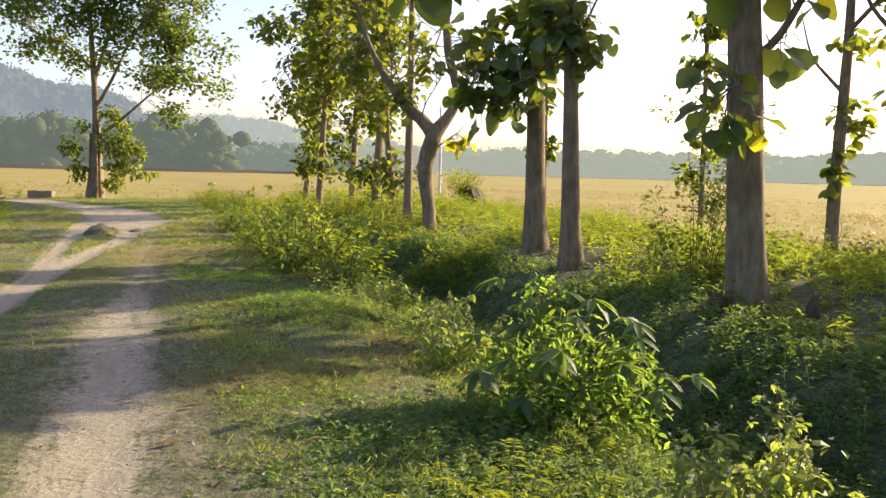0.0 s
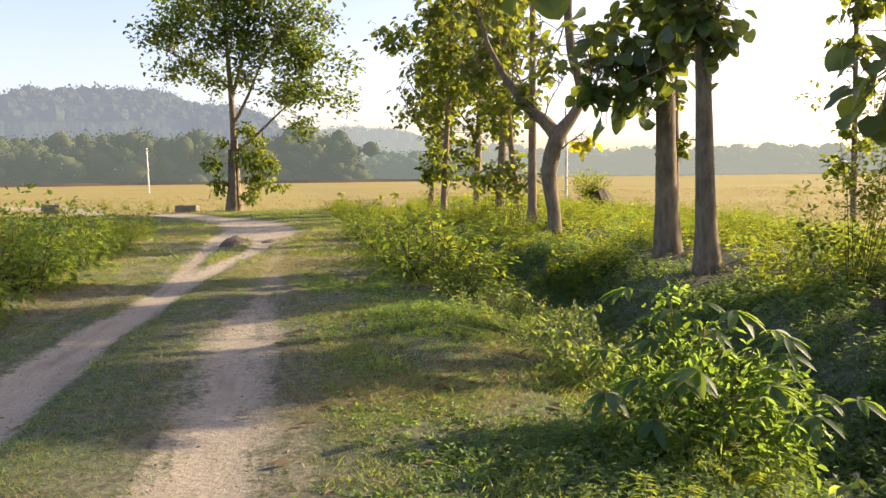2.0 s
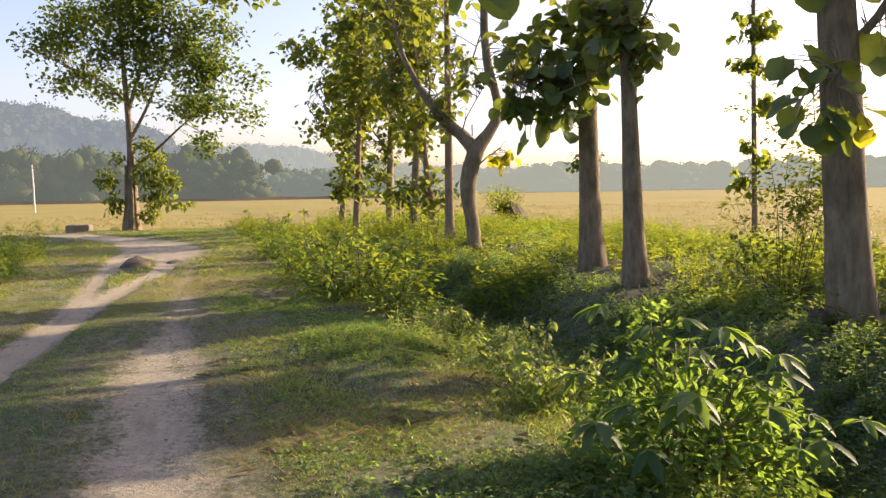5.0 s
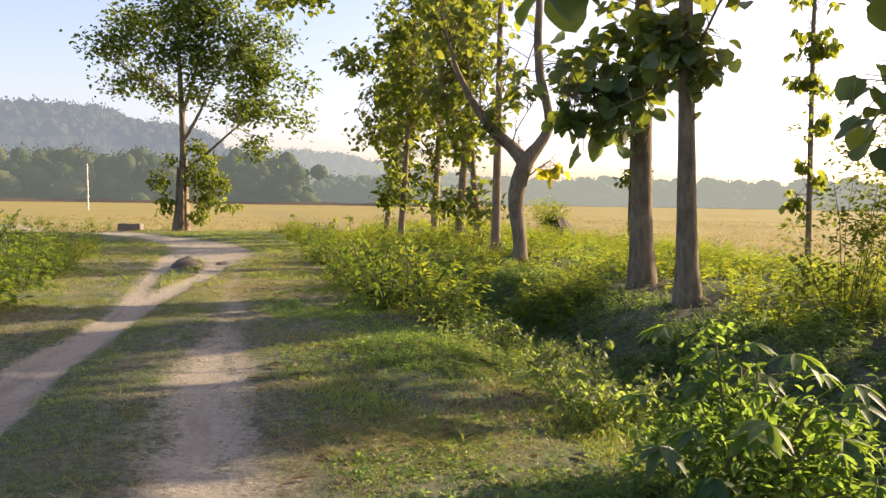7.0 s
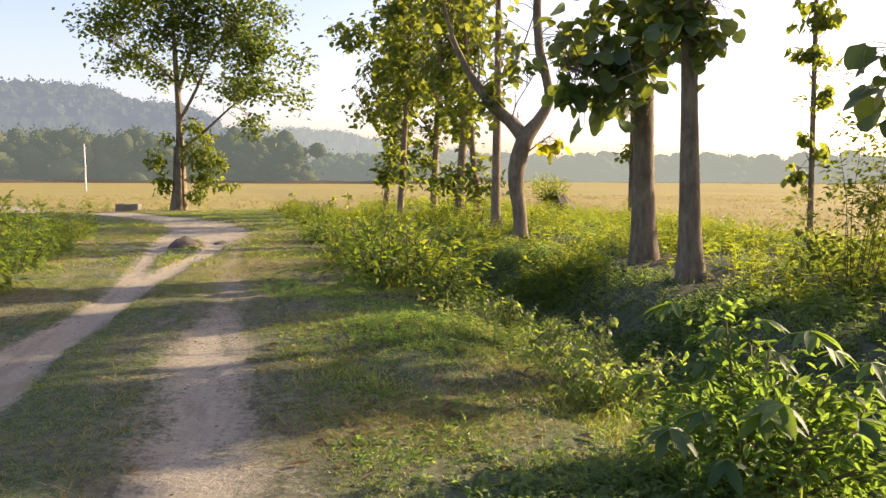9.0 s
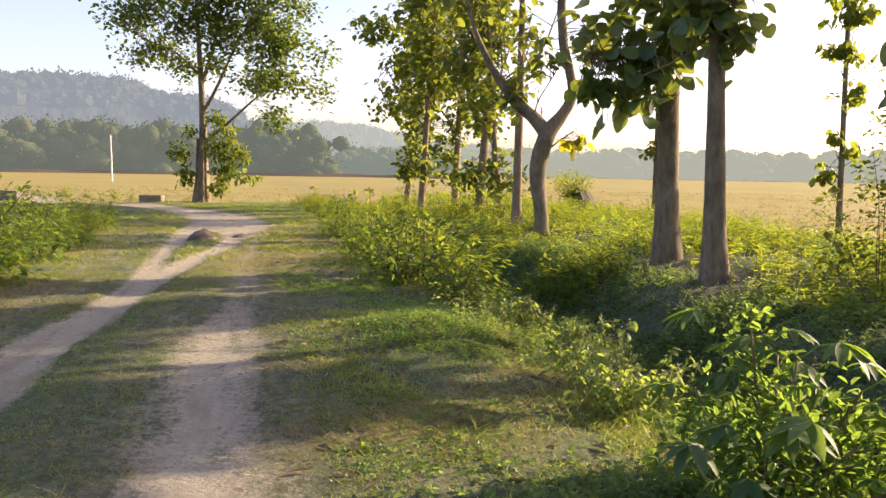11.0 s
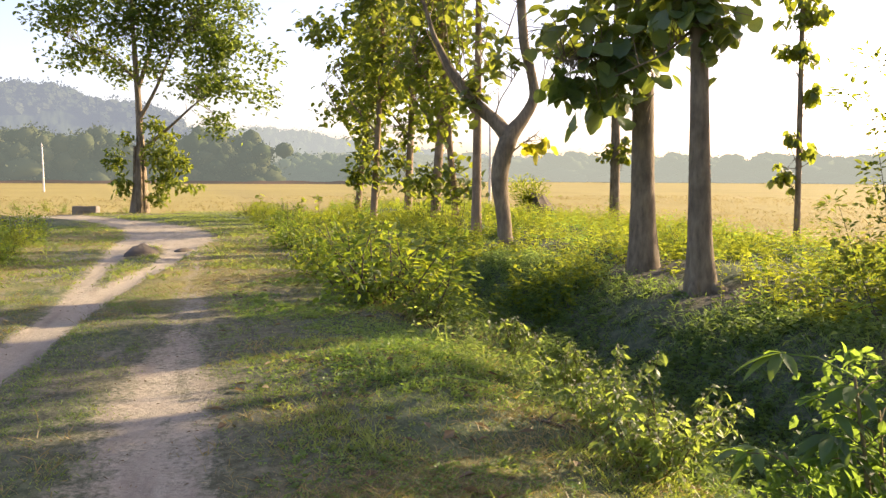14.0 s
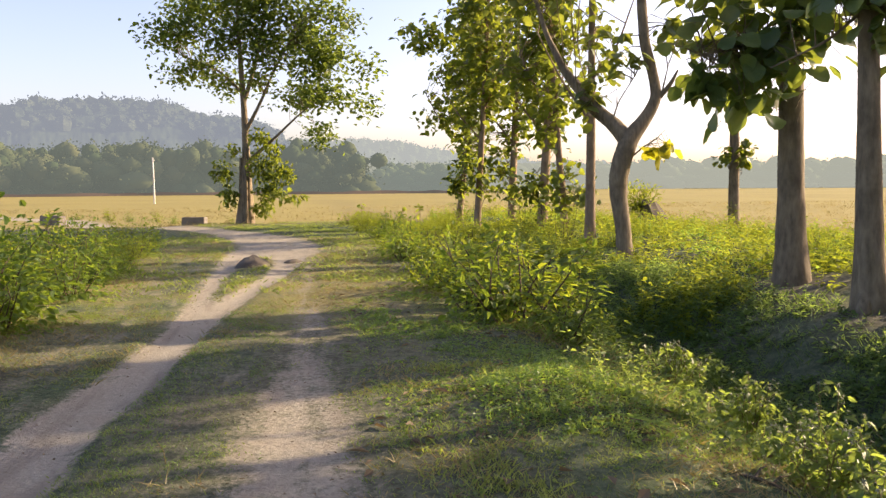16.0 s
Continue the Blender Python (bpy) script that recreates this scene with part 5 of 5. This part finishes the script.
# grove-foot shrubs
protos = [bush_mesh(230 + i, 0.7, 1.5, 150, 0.16, M_MID, OVAL, stems=6) for i in range(2)]
bushes(protos, [(-2.3, 22.8, 0.8), (-3.0, 25.6, 0.9), (-1.9, 24.6, 0.75), (-4.0, 28.0, 0.7), (-6.9, 32.6, 0.9), (2.5, 29.2, 0.5), (11.9, 25.6, 0.9)], "tangled shrub at the foot of a slender tree", "shrubs in the grove", 65)
drop_proto(protos)

# unseen shrubs on top of the bank, added to keep the ditch shaded
protos = [bush_mesh(236 + i, 0.9, 1.5, 420, 0.15, M_SHADE, OVAL, stems=9) for i in range(2)]
bushes(protos, [(*place(u, v), s) for u, v, s in [(7.6, 4.4, 1.0), (8.2, 3.0, 1.2), (7.4, 1.6, 1.1), (8.4, 0.2, 1.2), (7.5, -1.5, 1.1), (8.0, -3.5, 1.2)]], "unseen dense shrub on the ditch bank, added to shade the ditch", "shrubs on the bank", 68)
drop_proto(protos)

# the dark-leaved thin shrub beside the thick trunk
protos = [bush_mesh(240, 0.75, 2.1, 2100, 0.075, M_MID, FOLD, stems=12, airy=0.36, thick=0.004, low=0.5)]
bushes(protos, [(3.3, 10.5, 1.0)], "straggly shrub with thin stems and small dark leaves", "", 66)
drop_proto(protos)

# flowering weeds on the ditch edge
def flower_weed(x, y, s, seed):
    rng = np.random.default_rng(seed)
    z = float(ground_z(x, y))
    e = base_of("flowering_weed", x, y, z)
    tagged(e, "bushy weed with small pale flower heads on the ditch edge", "weed", "flowering weeds")
    lv, fl, tw = Pile(), Pile(), Pile()
    for k in range(15):
        st = Pile()
        a = rng.uniform(0, 6.283)
        q = 0.62 * s * rng.uniform(0.1, 1.0)
        tip = np.array([math.cos(a) * q, math.sin(a) * q, s * rng.uniform(0.35, 1.0) * (1.1 - 0.5 * q / (0.62 * s))])
        root = tip * [0.15, 0.15, 0] - [0, 0, 0.05]
        c = curve_through(np.stack([root, root * 0.5 + tip * 0.5 + rng.normal(0, 0.05, 3), tip]), 7)[:, :3]
        tube(st, c, np.linspace(0.005, 0.002, 7), 4)
        heads = [tip]
        for _ in range(4):
            g = rng.uniform(0.45, 0.9)
            p0 = np.array([np.interp(g, np.linspace(0, 1, 7), c[:, i]) for i in range(3)])
            p1 = p0 + rng.normal(0, 0.07, 3) * [1, 1, 0.3] + [0, 0, rng.uniform(0.04, 0.13)]
            tube(tw, [p0, (p0 + p1) / 2 + rng.normal(0, 0.01, 3), p1], [0.003, 0.0022, 0.0015], 3)
            heads.append(p1)
        n = 22
        f = rng.uniform(0.1, 0.98, n)
        P = np.stack([np.interp(f, np.linspace(0, 1, 7), c[:, i]) for i in range(3)], -1) + rng.normal(0, 0.012, (n, 3))
        P = np.concatenate([P, np.repeat(np.array(heads), 3, 0) - [0, 0, 0.03] + rng.normal(0, 0.02, (15, 3))])
        n = len(P)
        ph = rng.uniform(0, 6.283, n)
        L = rng.uniform(0.035, 0.09, n) * (0.6 + 0.5 * s)
        scatter(lv, P, np.stack([np.cos(ph), np.sin(ph), rng.normal(-0.35, 0.5, n)], -1), L, L * rng.uniform(0.45, 0.65, n), OVAL, 0.4, rng)
        for c0 in heads:
            scatter(fl, np.repeat(c0[None], 6, 0), rng.normal(0, 1, (6, 3)) + [0, 0, 0.8], 0.018, 0.011, KITE, 0.5, rng)
        st.link("stem", M_STEM, e, True)
    tagged(lv.link("foliage", M_PALEWEED, e), kind="stuff")
    tagged(fl.link("bloom", M_FLOWER, e), kind="stuff")
    tagged(tw.link("twig_tangle", M_STEM, e), kind="stuff")
    return e


for i, (x, y, s) in enumerate([(0.32, 8.3, 0.72), (0.42, 7.0, 0.78), (0.1, 7.5, 0.62), (-0.05, 9.1, 0.6), (-0.6, 9.6, 0.55), (0.3, 6.6, 0.72), (1.75, 3.6, 0.75), (1.35, 3.25, 0.6), (2.0, 4.2, 0.6)]):
    flower_weed(x, y, s, 300 + i)


# the large-leaved sapling
def sapling():
    rng = np.random.default_rng(77)
    x, y = 0.95, 5.3
    z = float(ground_z(x, y))
    e = base_of("sapling", x, y, z)
    tagged(e, "broad sapling with long drooping compound leaves on the ditch slope", "sapling")
    lv, tw = Pile(), Pile()
    tops = [(-0.15, 0.2, 1.12), (0.1, 0.0, 0.98), (0.45, -0.15, 0.85), (0.75, -0.1, 0.62), (-0.55, 0.1, 0.75), (0.3, -0.5, 0.65), (-0.2, -0.45, 0.6), (0.75, -0.55, 0.5), (-0.65, -0.4, 0.45), (0.1, 0.4, 0.9), (0.5, 0.4, 0.7), (0.95, 0.2, 0.45)]
    for k, t in enumerate(tops):
        st = Pile()
        tip = np.array(t) * [0.72, 0.9, 0.78]
        root = np.array([t[0] * 0.15, t[1] * 0.15, -0.1])
        c = curve_through(np.stack([root, (root + tip) / 2 + [0, 0, 0.08], tip]), 8)[:, :3]
        tube(st, c, np.linspace(0.016, 0.006, 8), 6)
        for j in range(10):
            f = 0.3 + 0.62 * j / 9
            p = np.array([np.interp(f, np.linspace(0, 1, 8), c[:, i]) for i in range(3)])
            a = rng.uniform(0, 6.283)
            end = p + np.array([math.cos(a), math.sin(a), 0.25]) * rng.uniform(0.12, 0.24)
            tube(tw, [p, (p + end) / 2 + [0, 0, 0.02], end], [0.004, 0.003, 0.002], 4)
            m = 7
            ph = a + np.linspace(-1.5, 1.5, m) + rng.normal(0, 0.12, m)
            L = rng.uniform(0.045, 0.095, m)
            scatter(lv, np.repeat(end[None], m, 0), np.stack([np.cos(ph), np.sin(ph), rng.normal(-0.3, 0.3, m)], -1), L, L * 0.45, FOLD, 0.3, rng)
        st.link("stem", M_STEM, e, True)
        # large drooping fans of leaflets at the shoot's end
        for j in range(3):
            a = rng.uniform(0, 6.283)
            p = c[-1 - j]
            out = np.array([math.cos(a), math.sin(a), 0.0])
            hub = p + out * rng.uniform(0.14, 0.28) + [0, 0, rng.uniform(0.06, 0.14)]
            fan = Pile()
            tube(fan, [p, (p + hub) / 2 + [0, 0, 0.03], hub], [0.004, 0.0035, 0.003], 4)
            m = int(rng.integers(5, 8))
            ph = a + np.linspace(-1.75, 1.75, m) + rng.normal(0, 0.10, m)
            L = rng.uniform(0.16, 0.21) * (0.7 + 0.3 * np.cos(np.linspace(-1.4, 1.4, m)))
            scatter(fan, np.repeat(hub[None], m, 0), np.stack([np.cos(ph), np.sin(ph), rng.normal(-0.25, 0.14, m)], -1), L, L * 0.32, LANCE, 0.14, rng)
            fan.link("leaf", M_FAN, e, True)
    tagged(lv.link("foliage", M_SHRUB, e), kind="stuff")
    tagged(tw.link("leaf_stalk", M_STEM, e), kind="stuff")
    low = Pile()
    n = 2300
    d = unit(rng.normal(0, 1, (n, 3)))
    P = np.array([0.1, -0.05, 0.2]) + d * [0.68, 0.6, 0.5] * rng.uniform(0.4, 1.0, (n, 1))
    P[:, 2] = np.maximum(P[:, 2], ground_z(P[:, 0] + x, P[:, 1] + y) - z + 0.03)
    L = rng.uniform(0.03, 0.08, n)
    scatter(low, P, d + rng.normal(0, 0.6, (n, 3)), L, L * 0.55, FOLD, 0.5, rng)
    tagged(low.link("undergrowth", M_SHRUB, e), kind="stuff")
    # a climbing shoot that stands above it
    vine = Pile()
    n = 220
    f = rng.uniform(0, 1, n)
    P = np.stack([-0.1 + rng.normal(0, 0.07, n), 0.3 + rng.normal(0, 0.07, n), 0.3 + 0.66 * f], -1)
    scatter(vine, P, rng.normal(0, 1, (n, 3)), rng.uniform(0.035, 0.075, n), rng.uniform(0.03, 0.05, n), OVAL, 0.5, rng)
    tagged(vine.link("climber", M_SHRUB, e, label="bright leafy climbing shoot"), kind="stuff")


sapling()


def fern(x, y, s, seed):
    rng = np.random.default_rng(seed)
    e = base_of("fern", x, y, float(ground_z(x, y)))
    tagged(e, "bright green fern on the verge's edge", "fern", "ferns")
    for k in range(7):
        a = k * 0.9 + rng.normal(0, 0.2)
        L = 0.4 * s * rng.uniform(0.8, 1.15)
        f = np.linspace(0, 1, 9)
        c = np.stack([np.cos(a) * L * f, np.sin(a) * L * f, 0.34 * s * np.sin(f * 2.0)], -1)
        p = Pile()
        tube(p, c, np.linspace(0.004, 0.001, 9), 4)
        g = np.repeat(np.linspace(0.2, 0.98, 13), 2)
        P = np.stack([np.interp(g, f, c[:, i]) for i in range(3)], -1)
        sd = np.tile([1.0, -1.0], 13)
        D = np.stack([-np.sin(a) * sd + 0.4 * np.cos(a), np.cos(a) * sd + 0.4 * np.sin(a), np.full(26, -0.1)], -1)
        ln = 0.11 * s * (1.05 - g) ** 0.7
        scatter(p, P, D, ln, ln * 0.3, KITE, 0.15, rng)
        p.link("frond", M_WEED, e)


for i, (x, y, s) in enumerate([(0.62, 3.35, 1.0), (0.92, 3.2, 0.9), (0.35, 3.3, 0.8), (1.15, 4.4, 0.7)]):
    fern(x, y, s, 400 + i)


# fan-leaved clump on a dark root, beyond the trees
e = base_of("shrub", -0.35, 30.2, 0.0)
tagged(e, "bushy clump of upright fronds on a dark root mass", "shrub")
rg = np.random.default_rng(81)
p = Pile()
tube(p, [(0.55, -0.1, -0.1), (0.5, -0.1, 0.45), (0.35, -0.05, 0.75), (0.15, 0.0, 0.95)], [0.6, 0.5, 0.32, 0.1], 12, 0.22, rg)
p.link("root_mass", M_EARTH, e)
n = 620
a = rg.uniform(0, 6.283, n)
up = rg.uniform(0.3, 1.8, n)
reach = rg.uniform(0.0, 1.1, n)
D = unit(np.stack([np.cos(a) * 0.75, np.sin(a) * 0.75, up], -1))
P = np.array([0.05, 0, 0.5]) + rg.normal(0, 0.12, (n, 3)) + D * reach[:, None]
fronds = scatter(Pile(), P, D + rg.normal(0, 0.6, (n, 3)), rg.uniform(0.09, 0.26, n), 0.04, KITE, 0.4, rg)
for k in range(14):
    d = D[k * 7]
    tube(fronds, [(0.05, 0, 0.6), np.array([0.05, 0, 0.65]) + d * 0.45, np.array([0.05, 0, 0.65]) + d * 0.9], [0.015, 0.01, 0.005], 4)
tagged(fronds.link("frond_tuft", M_WEED, e), kind="stuff")

# sprouts that stand over the shrubs beside the road
for i, (x, y) in enumerate([(-9.9, 34.6), (-9.0, 34.0), (-11.6, 34.2)]):
    rg = np.random.default_rng(85 + i)
    e = base_of("sprout", x, y, float(ground_z(x, y)))
    tagged(e, "small upright sprout with a tuft of broad leaves", "sprout", "sprouts")
    p = Pile()
    tube(p, [(0, 0, -0.1), (0.03, 0, 0.5), (0.0, 0, 0.85)], [0.015, 0.012, 0.008], 5)
    p.link("stem", M_STEM, e)
    n = 14
    a = rg.uniform(0, 6.283, n)
    scatter(Pile(), np.stack([0 * a, 0 * a, rg.uniform(0.3, 0.85, n)], -1), np.stack([np.cos(a), np.sin(a), rg.normal(-0.1, 0.4, n)], -1), rg.uniform(0.16, 0.32, n), rg.uniform(0.1, 0.18, n), OVAL, 0.4, rg).link("foliage", M_WEED, e)


# ---- concrete, poles, earth ----
def concrete_block(x, y, lx, ly, h, turn, label):
    bm = bmesh.new()
    bmesh.ops.create_cube(bm, size=1.0, matrix=Matrix.Diagonal((lx, ly, h, 1)))
    bmesh.ops.bevel(bm, geom=bm.edges[:], offset=0.03, segments=2, affect="EDGES")
    bmesh.ops.subdivide_edges(bm, edges=[q for q in bm.edges if q.calc_length() > 0.3], cuts=4, use_grid_fill=True)
    r = random.Random(int(x * 7))
    for q in bm.verts:
        q.co += Vector((r.gauss(0, 0.008), r.gauss(0, 0.008), r.gauss(0, 0.008)))
    me = bpy.data.meshes.new("concrete_block")
    bm.to_mesh(me)
    bm.free()
    me.materials.append(M_CONCRETE)
    ob = new("concrete_block", me)
    ob.matrix_world = Matrix.Translation((x, y, float(ground_z(x, y)) + h / 2 - 0.06)) @ Euler((0, 0, radians(turn))).to_matrix().to_4x4()
    tagged(ob, label, "concrete block", "culvert parapets")


concrete_block(-21.6, 37.9, 1.2, 0.45, 0.52, 4, "low weathered concrete parapet block beside the road")
concrete_block(-30.2, 38.4, 1.45, 0.45, 0.55, -12, "low weathered concrete parapet block behind the bushes")


def power_pole(x, y, h, r, label):
    e = base_of("utility_pole", x, y, float(ground_z(x, y)))
    tagged(e, label, "pole", "poles in the field")
    p = Pile()
    tube(p, [(0, 0, -0.3), (0, 0, h * 0.5), (-0.05, 0, h)], [r, r * 0.85, r * 0.65], 10)
    p.link("shaft", M_POLE, e, True)
    p = Pile()
    tube(p, [(-0.2, 0, h - 0.35), (0.2, 0, h - 0.35)], [0.035, 0.035], 6)
    p.link("crossbar", M_POLE, e)


power_pole(-57.5, 89.6, 5.75, 0.12, "leaning pale concrete pole in the dry field")
power_pole(-3.0, 62.0, 7.0, 0.13, "slim pale pole standing in the field behind the trees")


def earth_mound(x, y, w, h, seed):
    rng = np.random.default_rng(seed)
    n, m = 24, 8
    a = np.linspace(0, 2 * np.pi, n, endpoint=False)
    r = np.linspace(0, 1, m)
    R, A = np.meshgrid(r, a, indexing="ij")
    px, py = np.cos(A) * R * w, np.sin(A) * R * w * 1.4
    lump = fbm(px * 5 + seed, py * 5, seed, 3) - 0.45
    pz = h * (1 - R**2) ** 0.9 * (1 + 0.8 * lump) + 0.05 * h * rng.normal(0, 1, R.shape) * (R < 0.95) - 0.03 * (R > 0.99)
    i, j = np.meshgrid(np.arange(m - 1), np.arange(n), indexing="ij")
    q = np.stack([i * n + j, (i + 1) * n + j, (i + 1) * n + (j + 1) % n, i * n + (j + 1) % n], -1).reshape(-1, 4)
    ob = link_mesh("earth_mound", np.stack([px, py, pz], -1).reshape(-1, 3), [q], M_EARTH, smooth=True)
    ob.location = (x, y, float(ground_z(x, y)))
    tagged(ob, "small heap of dark earth between the wheel tracks", "mound", "earth heaps")


earth_mound(-7.85, 16.6, 0.32, 0.2, 1)
earth_mound(-7.45, 17.6, 0.2, 0.06, 2)


def stump(x, y, z, r, h, seed, label):
    """A broken, rotten stump with a ragged top."""
    rng = np.random.default_rng(seed)
    p = Pile()
    tube(p, [(0, 0, -0.2), (0.01, 0, 0.0), (0.0, 0.01, h * 0.5), (0.03, 0, h)], [r * 1.4, r * 1.1, r * 0.9, r * 0.75], 12, 0.12, rng, 0.12)
    for _ in range(5):
        a = rng.uniform(0, 6.283)
        tube(p, [(math.cos(a) * r * 0.5, math.sin(a) * r * 0.5, h * 0.8), (math.cos(a) * r * 0.7, math.sin(a) * r * 0.7, h * rng.uniform(1.05, 1.3))], [r * 0.3, 0.008], 5)
    ob = p.link("tree_stump", M_DARKSTEM, smooth=True)
    ob.location = (x, y, z)
    tagged(ob, label, "stump", "stumps")


stump(4.08, 8.75, float(ground_z(4.08, 8.75)), 0.07, 0.24, 5, "dark rotten stump with broken roots on the ditch bank")
# stump shape put in for a small black spot at the trunk's foot
stump(3.17, 9.2, float(ground_z(3.17, 9.2)), 0.085, 0.2, 6, "small dark stump-shaped lump beside the thick trunk")

# a dropped leafy twig on the left wheel track
rg = np.random.default_rng(95)
fx, fy = -3.55, 4.75
e = base_of("fallen_twig", fx, fy, float(ground_z(fx, fy)) + 0.01)
tagged(e, "dark dry leafy twig lying on the sandy wheel track", "twig")
p = Pile()
tube(p, [(-0.14, 0, 0.005), (0.0, 0.02, 0.02), (0.15, 0.05, 0.01)], [0.006, 0.005, 0.003], 5)
p.link("stem", M_DARKSTEM, e)
for k in range(8):
    p = Pile()
    a = rg.uniform(0, 6.283)
    scatter(p, [(rg.uniform(-0.12, 0.14), 0.02, 0.012)], [(math.cos(a), math.sin(a), 0.25)], 0.09, 0.045, OVAL, 0.4, rg)
    p.link("leaf", M_DARK, e)


# a rotten branch on the ditch edge, a dead frond on the hump, a dry stalk between the tracks
e = base_of("fallen_branch", -0.32, 7.22, float(ground_z(-0.32, 7.22)))
tagged(e, "dark rotten branch lying on the ditch edge", "branch")
p = Pile()
tube(p, curve_through(np.array([(-0.12, 0.05, 0.005), (0.0, 0.0, 0.012), (0.1, -0.04, -0.005), (0.2, -0.08, -0.04)]), 10)[:, :3], np.linspace(0.014, 0.008, 10), 7, 0.12, rg)
limb = p.link("limb", M_DARKSTEM, e, True)
for a, c in (((0.02, 0.0, 0.01), (0.09, 0.1, 0.04)), ((0.1, -0.04, -0.005), (0.19, 0.03, 0.02)), ((-0.07, 0.03, 0.008), (-0.09, -0.08, 0.01))):
    p = Pile()
    tube(p, [a, ((a[0] + c[0]) / 2, (a[1] + c[1]) / 2 + 0.01, (a[2] + c[2]) / 2 + 0.015), c], [0.009, 0.007, 0.004], 5)
    p.link("twig", M_DARKSTEM, e)

e = base_of("fallen_frond", -0.88, 7.7, float(ground_z(-0.88, 7.7)) + 0.03)
tagged(e, "dull grey-green dead frond lying on the grassy hump", "frond")
p = Pile()
tube(p, [(-0.18, 0.12, 0.02), (0.0, 0.0, 0.035), (0.17, -0.11, 0.01)], [0.005, 0.005, 0.003], 5)
p.link("stem", M_STEM, e)
g = np.repeat(np.linspace(0, 1, 12), 2)
sd = np.tile([1.0, -1.0], 12)
P = np.stack([-0.16 + 0.32 * g, 0.11 - 0.21 * g, 0.03 + 0 * g], -1)
tagged(scatter(Pile(), P, np.stack([0.6 + 0.5 * sd, -0.4 + 0.8 * sd, 0.1 + 0 * g], -1), rg.uniform(0.05, 0.1, 24), 0.016, KITE, 0.4, rg).link("leaflet", M_SHADE, e), kind="stuff")

e = base_of("dry_stalk", -3.4, 6.62, float(ground_z(-3.4, 6.62)))
tagged(e, "thin pale dry stalk standing between the wheel tracks", "stalk")
p = Pile()
tube(p, [(0, 0, -0.02), (-0.02, 0.01, 0.07), (-0.08, 0.02, 0.14)], [0.003, 0.0025, 0.0015], 5)
p.link("stem", M_DRYGRASS, e)
